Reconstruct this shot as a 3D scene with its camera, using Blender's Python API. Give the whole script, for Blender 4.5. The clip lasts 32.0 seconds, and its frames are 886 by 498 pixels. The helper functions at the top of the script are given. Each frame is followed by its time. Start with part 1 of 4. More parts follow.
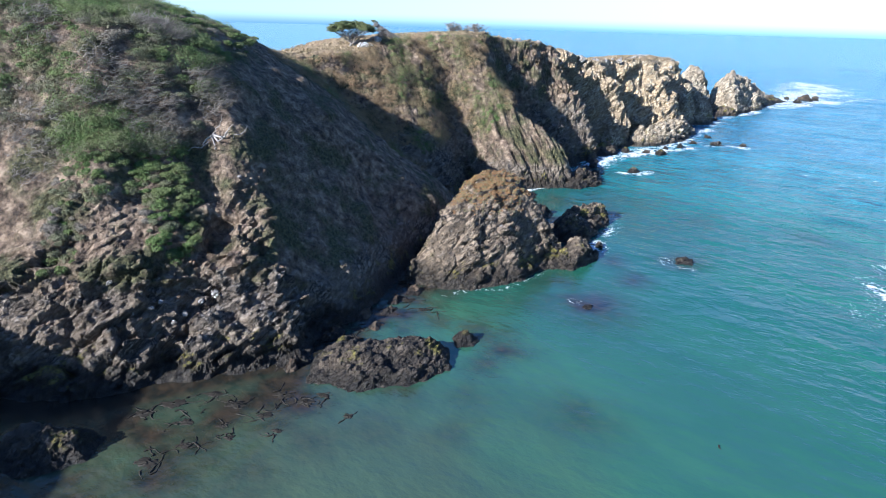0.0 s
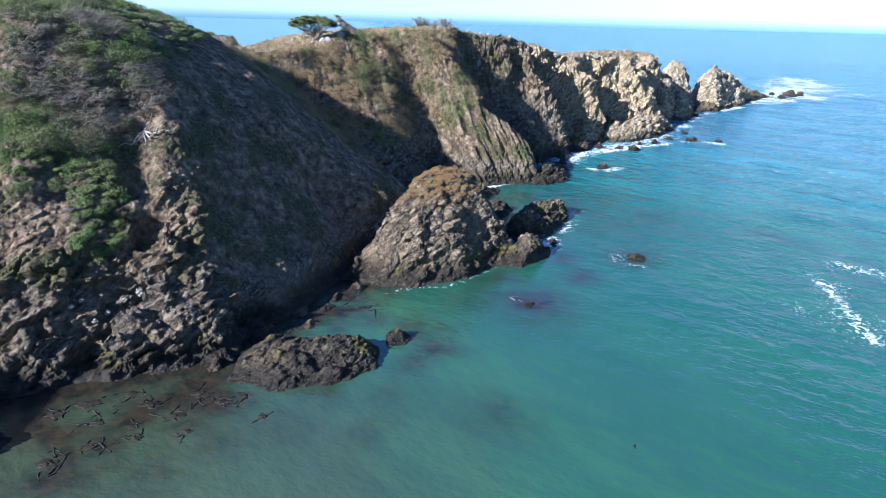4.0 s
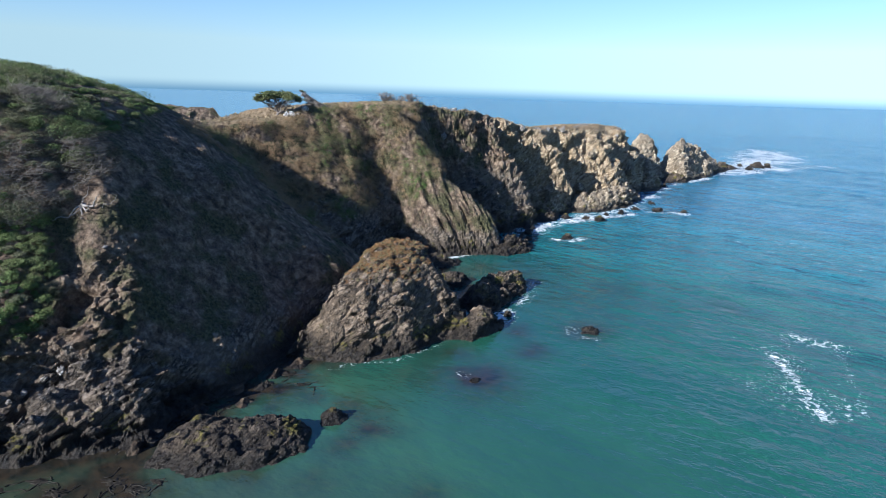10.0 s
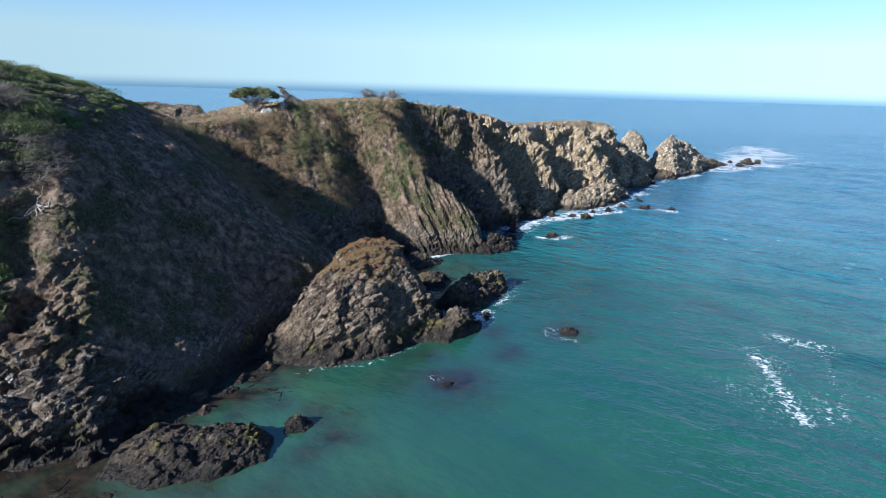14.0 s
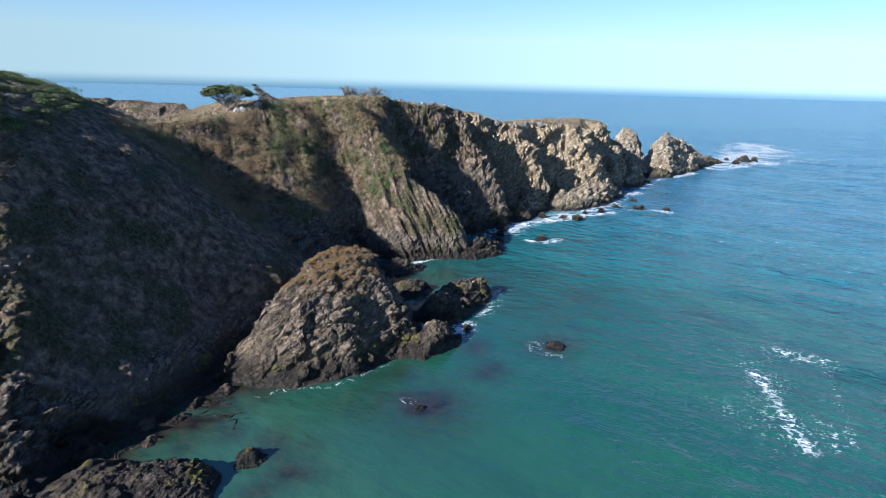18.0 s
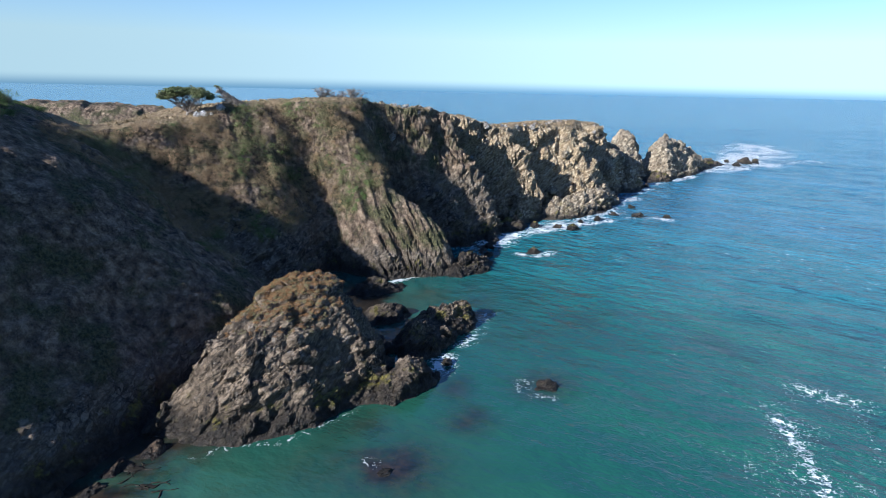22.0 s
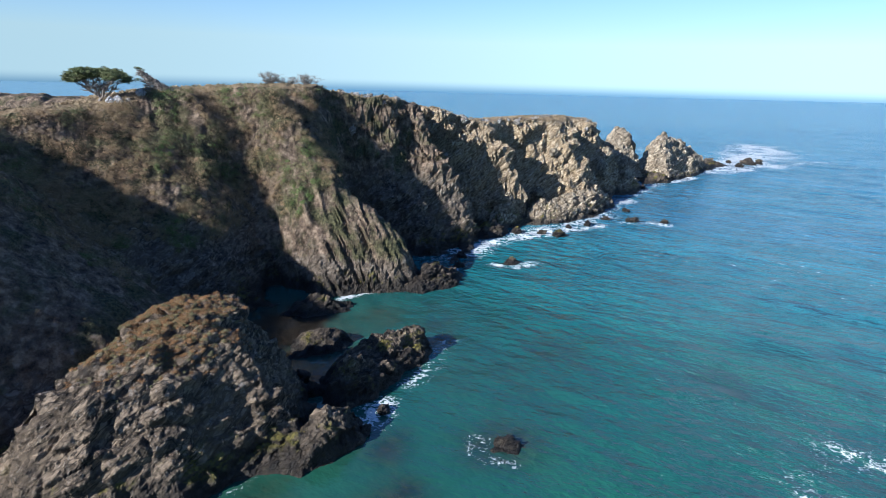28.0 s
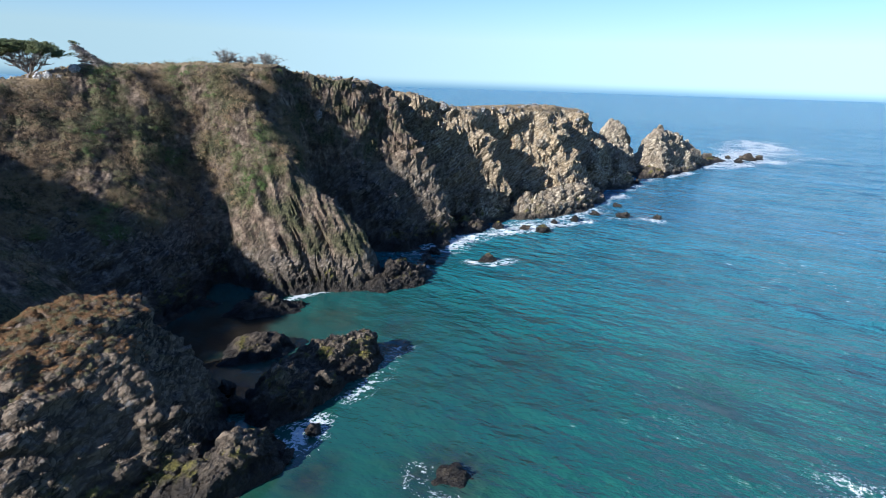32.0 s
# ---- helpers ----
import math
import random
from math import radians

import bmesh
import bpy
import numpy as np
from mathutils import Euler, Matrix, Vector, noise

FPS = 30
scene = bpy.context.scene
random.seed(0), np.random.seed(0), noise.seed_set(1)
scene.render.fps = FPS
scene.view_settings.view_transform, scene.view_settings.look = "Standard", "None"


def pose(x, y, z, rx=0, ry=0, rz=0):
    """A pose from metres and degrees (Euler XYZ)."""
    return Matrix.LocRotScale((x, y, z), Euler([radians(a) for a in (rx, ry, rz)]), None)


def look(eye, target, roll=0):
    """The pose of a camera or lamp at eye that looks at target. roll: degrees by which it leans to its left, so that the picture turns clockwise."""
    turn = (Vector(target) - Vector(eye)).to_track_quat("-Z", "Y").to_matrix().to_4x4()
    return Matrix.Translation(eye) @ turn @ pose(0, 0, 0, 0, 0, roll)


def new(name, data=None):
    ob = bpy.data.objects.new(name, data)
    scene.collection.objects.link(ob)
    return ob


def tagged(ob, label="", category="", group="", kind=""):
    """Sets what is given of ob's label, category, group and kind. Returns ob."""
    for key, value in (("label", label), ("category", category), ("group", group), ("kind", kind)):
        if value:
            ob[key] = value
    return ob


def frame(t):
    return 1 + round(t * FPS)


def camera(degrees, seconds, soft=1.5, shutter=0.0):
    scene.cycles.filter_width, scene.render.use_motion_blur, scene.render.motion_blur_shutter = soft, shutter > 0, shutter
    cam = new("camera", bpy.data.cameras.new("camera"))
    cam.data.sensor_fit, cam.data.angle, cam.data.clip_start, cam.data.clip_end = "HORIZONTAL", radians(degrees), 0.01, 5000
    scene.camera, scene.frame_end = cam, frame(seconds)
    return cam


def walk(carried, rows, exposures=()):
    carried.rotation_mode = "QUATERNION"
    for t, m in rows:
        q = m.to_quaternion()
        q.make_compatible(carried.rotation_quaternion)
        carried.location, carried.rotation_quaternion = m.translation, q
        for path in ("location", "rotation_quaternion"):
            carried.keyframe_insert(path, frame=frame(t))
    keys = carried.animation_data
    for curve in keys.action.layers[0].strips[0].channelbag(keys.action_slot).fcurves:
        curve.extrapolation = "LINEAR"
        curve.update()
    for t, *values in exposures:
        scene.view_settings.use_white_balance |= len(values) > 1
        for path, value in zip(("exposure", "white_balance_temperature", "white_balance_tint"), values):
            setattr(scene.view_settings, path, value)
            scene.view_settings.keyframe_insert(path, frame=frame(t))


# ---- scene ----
cam = camera(70.8, 32.0, 0.6)
PATH = [
    (0, (-0.269, -0.878, 31.376), (-0.235, 0.996, 30.68), 1.5),
    (0.5, (0.671, -0.79, 31.374), (0.7, 1.084, 30.675), 1.4),
    (1, (1.607, -0.691, 31.362), (1.635, 1.183, 30.662), 1.4),
    (1.5, (2.549, -0.637, 31.355), (2.577, 1.235, 30.652), 1.3),
    (2, (3.48, -0.595, 31.352), (3.507, 1.277, 30.649), 1.3),
    (2.5, (4.382, -0.574, 31.355), (4.41, 1.298, 30.651), 1.4),
    (3, (5.217, -0.516, 31.358), (5.246, 1.355, 30.652), 1.3),
    (3.5, (5.964, -0.398, 31.368), (5.997, 1.472, 30.66), 1.3),
    (5.5, (8.294, 0.789, 31.49), (8.336, 2.666, 30.803), 1.8),
    (6, (8.834, 1.209, 31.532), (8.871, 3.12, 30.945), 1.7),
    (6.5, (9.289, 1.42, 31.503), (9.324, 3.354, 30.997), 1.7),
    (7, (9.649, 1.408, 31.49), (9.689, 3.346, 30.996), 1.7),
    (7.5, (9.974, 1.271, 31.501), (10.02, 3.209, 31.007), 1.6),
    (8, (10.3, 1.107, 31.555), (10.353, 3.044, 31.06), 1.6),
    (8.5, (10.6, 0.99, 31.623), (10.658, 2.926, 31.126), 1.6),
    (9, (10.883, 0.893, 31.713), (10.947, 2.829, 31.214), 1.7),
    (9.5, (11.208, 0.791, 31.827), (11.278, 2.726, 31.327), 1.7),
    (10, (11.553, 0.799, 31.936), (11.626, 2.733, 31.434), 1.7),
    (10.5, (11.906, 0.91, 32.015), (11.981, 2.844, 31.51), 1.6),
    (11, (12.257, 1.074, 32.049), (12.334, 3.007, 31.543), 1.6),
    (11.5, (12.634, 1.224, 32.048), (12.713, 3.157, 31.541), 1.6),
    (12, (13.002, 1.437, 32.032), (13.081, 3.37, 31.525), 1.5),
    (12.5, (13.337, 1.695, 31.991), (13.418, 3.627, 31.483), 1.5),
    (13, (13.658, 2.01, 31.936), (13.742, 3.943, 31.427), 1.5),
    (13.5, (13.955, 2.366, 31.876), (14.041, 4.298, 31.367), 1.6),
    (14, (14.243, 2.81, 31.789), (14.332, 4.742, 31.279), 1.6),
    (14.5, (14.589, 3.332, 31.762), (14.679, 5.264, 31.25), 1.6),
    (16.5, (16.09, 5.747, 31.825), (16.186, 7.677, 31.309), 1.5),
    (17, (16.456, 6.519, 31.837), (16.552, 8.449, 31.319), 1.4),
    (17.5, (16.752, 7.441, 31.839), (16.851, 9.37, 31.32), 1.5),
    (18, (17.083, 8.563, 31.863), (17.181, 10.492, 31.344), 1.4),
    (18.5, (17.367, 9.763, 31.874), (17.467, 11.692, 31.354), 1.4),
    (19, (17.62, 10.985, 31.87), (17.724, 12.914, 31.35), 1.4),
    (19.5, (17.913, 12.205, 31.888), (18.02, 14.133, 31.367), 1.5),
    (20, (18.224, 13.515, 31.897), (18.333, 15.443, 31.376), 1.4),
    (20.5, (18.606, 14.914, 31.917), (18.716, 16.842, 31.396), 1.3),
    (21, (19.052, 16.295, 31.928), (19.163, 18.223, 31.408), 1.3),
    (21.5, (19.521, 17.612, 31.936), (19.63, 19.541, 31.417), 1.2),
    (22, (19.933, 18.93, 31.953), (20.043, 20.859, 31.435), 1.2),
    (22.5, (20.339, 20.338, 31.951), (20.451, 22.267, 31.433), 1.3),
    (23, (20.747, 21.79, 31.906), (20.86, 23.718, 31.387), 1.5),
    (23.5, (21.275, 23.139, 31.805), (21.389, 25.067, 31.287), 1.4),
    (24, (21.824, 24.454, 31.655), (21.936, 26.383, 31.137), 1.4),
    (24.5, (22.336, 25.691, 31.474), (22.449, 27.619, 30.956), 1.4),
    (25, (22.862, 26.917, 31.298), (22.977, 28.845, 30.778), 1.5),
    (25.5, (23.452, 28.137, 31.117), (23.567, 30.065, 30.597), 1.6),
    (27.5, (25.809, 32.913, 29.725), (25.924, 34.843, 29.211), 1.4),
    (28, (26.544, 34.072, 29.466), (26.658, 36.001, 28.951), 1.5),
    (28.5, (27.09, 35.221, 29.135), (27.205, 37.15, 28.621), 1.5),
    (29, (27.679, 36.407, 28.769), (27.795, 38.337, 28.254), 1.6),
    (29.5, (28.324, 37.581, 28.381), (28.441, 39.511, 27.868), 1.6),
    (30, (28.968, 38.714, 28.048), (29.084, 40.643, 27.533), 1.7),
    (30.5, (29.552, 39.665, 27.767), (29.668, 41.593, 27.251), 1.8),
    (31, (30.159, 40.458, 27.549), (30.276, 42.386, 27.03), 1.7),
    (31.5, (30.875, 41.184, 27.34), (30.991, 43.112, 26.82), 1.8),
    (32, (31.704, 41.859, 27.181), (31.817, 43.786, 26.657), 1.9),
]
walk(cam, [(t, look(eye, target, roll)) for t, eye, target, roll in PATH], [(0.0, 1.8, 5330, 12), (5.0, 1.78, 5330, 12), (6.1, 1.64, 5400, 12), (6.9, 1.29, 5500, 12), (32.0, 1.22, 5500, 12)])

# ---- world and sun ----
TO_SUN = Vector((-0.70, -0.557, 0.447)).normalized()
world = bpy.data.worlds.new("sky")
scene.world = world
world.use_nodes = True
wn = world.node_tree.nodes
sky = wn.new("ShaderNodeTexSky")
sky.sky_type, sky.sun_disc = "NISHITA", False
sky.sun_elevation = math.asin(TO_SUN.z)
sky.sun_rotation = math.atan2(TO_SUN.x, TO_SUN.y)
sky.air_density, sky.dust_density, sky.ozone_density = 1.0, 0.15, 2.5
wn["Background"].inputs["Strength"].default_value = 0.053
wl = world.node_tree.links
cool = wn.new("ShaderNodeMix")
cool.data_type, cool.blend_type = "RGBA", "MULTIPLY"
cool.inputs[0].default_value = 1.0
cool.inputs[7].default_value = (0.86, 0.975, 1.13, 1)
high = wn.new("ShaderNodeMapRange")
high.interpolation_type = "SMOOTHSTEP"
high.inputs[1].default_value, high.inputs[2].default_value = 0.14, 0.6
deep = wn.new("ShaderNodeMix")
deep.data_type, deep.blend_type = "RGBA", "MULTIPLY"
deep.inputs[7].default_value = (1.03, 1.13, 1.30, 1)
wl.new(high.outputs[0], deep.inputs[0])
wl.new(sky.outputs[0], deep.inputs[6])
wl.new(deep.outputs[2], cool.inputs[6])
# sea haze painted into the sky: far-water blue fades into the pale band
fade = wn.new("ShaderNodeMapRange")
fade.interpolation_type = "SMOOTHSTEP"
for k, v in enumerate((-0.0175, 0.0045, 0.0, 1.0)):
    fade.inputs[k + 1].default_value = v
haze = wn.new("ShaderNodeMix")
haze.data_type, haze.blend_type = "RGBA", "MIX"
haze.inputs[6].default_value, haze.inputs[7].default_value = (0.29, 0.45, 0.63, 1), (1, 1, 1, 1)
thin = wn.new("ShaderNodeMix")
thin.data_type, thin.blend_type = "RGBA", "MULTIPLY"
thin.inputs[0].default_value = 1.0
wl.new(fade.outputs[0], haze.inputs[0])
wl.new(cool.outputs[2], thin.inputs[6])
wl.new(haze.outputs[2], thin.inputs[7])
wl.new(thin.outputs[2], wn["Background"].inputs[0])
# the haze band of the horizon goes on below it, behind the far edge of the sea
way = wn.new("ShaderNodeTexCoord")
split, join, floor_z = wn.new("ShaderNodeSeparateXYZ"), wn.new("ShaderNodeCombineXYZ"), wn.new("ShaderNodeMath")
floor_z.operation = "MAXIMUM"
floor_z.inputs[1].default_value = 0.045
above, bend = wn.new("ShaderNodeMath"), wn.new("ShaderNodeMath")
above.operation, bend.operation = "MAXIMUM", "POWER"
above.inputs[1].default_value, bend.inputs[1].default_value = 0.001, 1.1
wl.new(way.outputs["Generated"], split.inputs[0])
wl.new(split.outputs[2], above.inputs[0])
wl.new(split.outputs[2], fade.inputs[0])
wl.new(split.outputs[2], high.inputs[0])
wl.new(above.outputs[0], bend.inputs[0])
wl.new(bend.outputs[0], floor_z.inputs[0])
for k in (0, 1):
    wl.new(split.outputs[k], join.inputs[k])
wl.new(floor_z.outputs[0], join.inputs[2])
wl.new(join.outputs[0], sky.inputs[0])
sun_data = bpy.data.lights.new("sun", "SUN")
sun_data.energy, sun_data.angle, sun_data.color = 5.0, radians(0.5), (1.0, 0.93, 0.82)
sun = new("sun", sun_data)
sun.matrix_world = look(TO_SUN * 400, (0, 0, 0))


# ---- number helpers ----
def hash3(i, j, k, seed):
    """A value in 0..1 for each whole-number cell."""
    h = (i.astype(np.int64) * 374761393 + j.astype(np.int64) * 668265263 + k.astype(np.int64) * 2147483647 + seed * 974634777) & 0x7FFFFFFF
    h = ((h ^ (h >> 13)) * 1274126177) & 0x7FFFFFFF
    h = ((h ^ (h >> 11)) * 1103515245) & 0x7FFFFFFF
    return ((h ^ (h >> 16)) & 0xFFFFFF) / float(0xFFFFFF)


def vnoise(p, seed=0):
    """Smooth value noise, -1..1, at the rows of p."""
    c = np.floor(p)
    f = p - c
    c = c.astype(np.int64)
    f = f * f * f * (f * (f * 6 - 15) + 10)
    out = 0
    for a in (0, 1):
        for b in (0, 1):
            for d in (0, 1):
                w = (f[:, 0] if a else 1 - f[:, 0]) * (f[:, 1] if b else 1 - f[:, 1]) * (f[:, 2] if d else 1 - f[:, 2])
                out = out + w * hash3(c[:, 0] + a, c[:, 1] + b, c[:, 2] + d, seed)
    return out * 2 - 1


def fbm(p, octaves=4, seed=0, ridged=False):
    total, amp, norm, q = 0, 1.0, 0, np.asarray(p, float)
    for o in range(octaves):
        n = vnoise(q, seed + o * 7)
        if ridged:
            n = 1 - 2 * np.abs(n)
        total, norm = total + n * amp, norm + amp
        amp, q = amp * 0.5, q * 2.03 + 11.7
    return total / norm


def cells(p, seed=0):
    """Blocks: the block's own random height and tilt, and the distance to its border (F2 - F1)."""
    c = np.floor(p).astype(np.int64)
    f1 = np.full(len(p), 9.0)
    f2 = np.full(len(p), 9.0)
    val, lean = np.zeros(len(p)), np.zeros(len(p))
    for a in (-1, 0, 1):
        for b in (-1, 0, 1):
            for d in (-1, 0, 1):
                i, j, k = c[:, 0] + a, c[:, 1] + b, c[:, 2] + d
                q = np.stack([i + hash3(i, j, k, seed), j + hash3(i, j, k, seed + 1), k + hash3(i, j, k, seed + 2)], 1)
                e = np.sqrt(((q - p) ** 2).sum(1))
                near = e < f1
                f2 = np.where(near, f1, np.minimum(f2, e))
                val = np.where(near, hash3(i, j, k, seed + 3), val)
                off = p - q
                tip = off[:, 0] * (hash3(i, j, k, seed + 4) - 0.5) + off[:, 1] * (hash3(i, j, k, seed + 5) - 0.5) + off[:, 2] * (hash3(i, j, k, seed + 6) - 0.5)
                lean = np.where(near, tip, lean)
                f1 = np.where(near, e, f1)
    return val + 1.5 * lean, f2 - f1


def facets(p, seed=0):
    """Angular lumps that meet in sharp creases, about -1..1, without steps."""
    c = np.floor(p).astype(np.int64)
    best = np.full(len(p), -9.0)
    for a in (-1, 0, 1):
        for b in (-1, 0, 1):
            for d in (-1, 0, 1):
                i, j, k = c[:, 0] + a, c[:, 1] + b, c[:, 2] + d
                h0, h1, h2 = hash3(i, j, k, seed), hash3(i, j, k, seed + 1), hash3(i, j, k, seed + 2)
                x, y, z = p[:, 0] - i - h0, p[:, 1] - j - h1, p[:, 2] - k - h2
                tip = x * (h1 - 0.5) + y * (h2 - 0.5) + z * (h0 - 0.5)
                best = np.maximum(best, 0.8 * hash3(i, j, k, seed + 3) + 1.1 * tip - 0.85 * (np.abs(x) + np.abs(y) + np.abs(z)))
    return 2.0 * (best + 0.02)


def seg_dist(x, y, line):
    """Distance to an open line, and how far along it (0..1) the nearest place lies."""
    best, along = np.full(x.shape, 1e9), np.zeros(x.shape)
    n = len(line) - 1
    for k, ((ax, ay), (bx, by)) in enumerate(zip(line[:-1], line[1:])):
        ux, uy = bx - ax, by - ay
        t = np.clip(((x - ax) * ux + (y - ay) * uy) / (ux * ux + uy * uy), 0, 1)
        e = np.hypot(x - ax - t * ux, y - ay - t * uy)
        along = np.where(e < best, (k + t) / n, along)
        best = np.minimum(best, e)
    return best, along


def inside_dist(x, y, outline):
    """Distance to a closed outline: positive inside, negative outside."""
    ring = list(outline) + [outline[0]]
    best, _ = seg_dist(x, y, ring)
    odd = np.zeros(x.shape, bool)
    for (ax, ay), (bx, by) in zip(ring[:-1], ring[1:]):
        if ay != by:
            odd ^= ((ay > y) != (by > y)) & (x < (bx - ax) * (y - ay) / (by - ay) + ax)
    return np.where(odd, best, -best)


def smin(a, b, k):
    m = np.minimum(a, b)
    return m - k * np.log(np.exp(-(a - m) / k) + np.exp(-(b - m) / k))


def sheet(name, verts, faces, material, smooth=True, values=None, parent=None):
    """A mesh object from arrays; values: float attributes on the points."""
    me = bpy.data.meshes.new(name)
    verts, faces = np.asarray(verts, np.float32), np.asarray(faces, np.int32)
    side = faces.shape[1]
    me.vertices.add(len(verts))
    me.vertices.foreach_set("co", verts.ravel())
    me.loops.add(faces.size)
    me.loops.foreach_set("vertex_index", faces.ravel())
    me.polygons.add(len(faces))
    me.polygons.foreach_set("loop_start", np.arange(len(faces), dtype=np.int32) * side)
    me.polygons.foreach_set("loop_total", np.full(len(faces), side, np.int32))
    for key, val in (values or {}).items():
        me.attributes.new(key, "FLOAT", "POINT").data.foreach_set("value", np.asarray(val, np.float32))
    me.update(calc_edges=True)
    me.validate()
    me.polygons.foreach_set("use_smooth", np.full(len(me.polygons), smooth))
    me.materials.append(material)
    ob = new(name, me)
    if parent:
        ob.parent = parent
    return ob


def grid_faces(nx, ny):
    i = np.arange(nx * ny).reshape(ny, nx)
    return np.stack([i[:-1, :-1], i[:-1, 1:], i[1:, 1:], i[1:, :-1]], -1).reshape(-1, 4)


def steps(*spans):
    """Coordinates from spans of (start, end, spacing)."""
    return np.unique(np.concatenate([np.linspace(a, b, max(2, int(round((b - a) / d)) + 1)) for a, b, d in spans]).round(4))


# ---- materials ----
def material(name):
    m = bpy.data.materials.new(name)
    m.use_nodes = True
    return m, m.node_tree.nodes, m.node_tree.links, m.node_tree.nodes["Principled BSDF"]


class Nodes:
    """Short ways to lay nodes."""

    def __init__(self, name):
        self.m, self.n, self.l, self.out = material(name)
        self.geo = self.n.new("ShaderNodeNewGeometry")
        self.pos = self.geo.outputs["Position"]

    def put(self, value, socket):
        if hasattr(value, "is_output"):
            self.l.new(value, socket)
        else:
            socket.default_value = value

    def noise(self, scale, detail=5, rough=0.6, stretch=None, kind="ShaderNodeTexNoise"):
        node = self.n.new(kind)
        node.inputs["Scale"].default_value = scale
        if "Detail" in node.inputs:
            node.inputs["Detail"].default_value = detail
            node.inputs["Roughness"].default_value = rough
        src = self.pos
        if stretch:
            mp = self.n.new("ShaderNodeMapping")
            mp.vector_type = "TEXTURE"
            mp.inputs["Rotation"].default_value = [radians(a) for a in stretch[0]]
            mp.inputs["Scale"].default_value = stretch[1]
            self.l.new(src, mp.inputs[0])
            src = mp.outputs[0]
        self.l.new(src, node.inputs["Vector"])
        return node.outputs[0]

    def blocks(self, scale, stretch, feature="DISTANCE_TO_EDGE"):
        """Angular blocks: the distance to the nearest joint, or a tone for each block."""
        node = self.n.new("ShaderNodeTexVoronoi")
        node.feature = feature
        node.inputs["Scale"].default_value = scale
        mp = self.n.new("ShaderNodeMapping")
        mp.vector_type = "TEXTURE"
        mp.inputs["Rotation"].default_value = [radians(a) for a in stretch[0]]
        mp.inputs["Scale"].default_value = stretch[1]
        warp_n = self.n.new("ShaderNodeTexNoise")
        warp_n.inputs["Scale"].default_value = 1.1
        warp_n.inputs["Detail"].default_value = 4
        self.l.new(self.pos, warp_n.inputs["Vector"])
        far = self.n.new("ShaderNodeVectorMath")
        far.operation = "MULTIPLY_ADD"
        far.inputs[1].default_value = (0.9, 0.9, 0.9)
        self.l.new(warp_n.outputs["Color"], far.inputs[0])
        self.l.new(self.pos, far.inputs[2])
        self.l.new(far.outputs[0], mp.inputs[0])
        self.l.new(mp.outputs[0], node.inputs["Vector"])
        return node.outputs["Distance"] if feature == "DISTANCE_TO_EDGE" else self.axis(0, node.outputs["Color"])

    def ramp(self, value, stops):
        node = self.n.new("ShaderNodeValToRGB")
        el = node.color_ramp.elements
        while len(el) < len(stops):
            el.new(0.5)
        for e, (at, c) in zip(el, stops):
            e.position = at
            e.color = (*c, 1) if len(c) == 3 else c
        self.l.new(value, node.inputs[0])
        return node.outputs[0]

    def step(self, value, low, high, to_low=0.0, to_high=1.0):
        node = self.n.new("ShaderNodeMapRange")
        node.interpolation_type = "SMOOTHSTEP"
        self.put(value, node.inputs[0])
        for k, v in enumerate((low, high, to_low, to_high)):
            self.put(v, node.inputs[k + 1])
        return node.outputs[0]

    def math(self, op, a, b=0.0):
        node = self.n.new("ShaderNodeMath")
        node.operation = op
        self.put(a, node.inputs[0])
        self.put(b, node.inputs[1])
        return node.outputs[0]

    def mix(self, fac, a, b, blend="MIX"):
        node = self.n.new("ShaderNodeMix")
        node.data_type, node.blend_type = "RGBA", blend
        self.put(fac, node.inputs[0])
        self.put((*a, 1) if isinstance(a, tuple) else a, node.inputs[6])
        self.put((*b, 1) if isinstance(b, tuple) else b, node.inputs[7])
        return node.outputs[2]

    def attr(self, name):
        node = self.n.new("ShaderNodeAttribute")
        node.attribute_name = name
        return node.outputs["Fac"]

    def axis(self, k, of=None):
        node = self.n.new("ShaderNodeSeparateXYZ")
        self.l.new(of or self.pos, node.inputs[0])
        return node.outputs[k]

    def bump(self, height, strength, distance, onto=None):
        node = self.n.new("ShaderNodeBump")
        node.inputs["Strength"].default_value = strength
        node.inputs["Distance"].default_value = distance
        self.l.new(height, node.inputs["Height"])
        if onto:
            self.l.new(onto, node.inputs["Normal"])
        return node.outputs[0]

    def finish(self, color, rough=0.9, normal=None, spec=0.3):
        self.put((*color, 1) if isinstance(color, tuple) else color, self.out.inputs["Base Color"])
        self.put(rough, self.out.inputs["Roughness"])
        self.put(spec, self.out.inputs["Specular IOR Level"])
        if normal:
            self.l.new(normal, self.out.inputs["Normal"])
        return self.m


BEDDING = ((0, -38, 12), (2.2, 1.1, 0.5))
SLABS = ((0, -38, 12), (1.9, 1.2, 0.62))


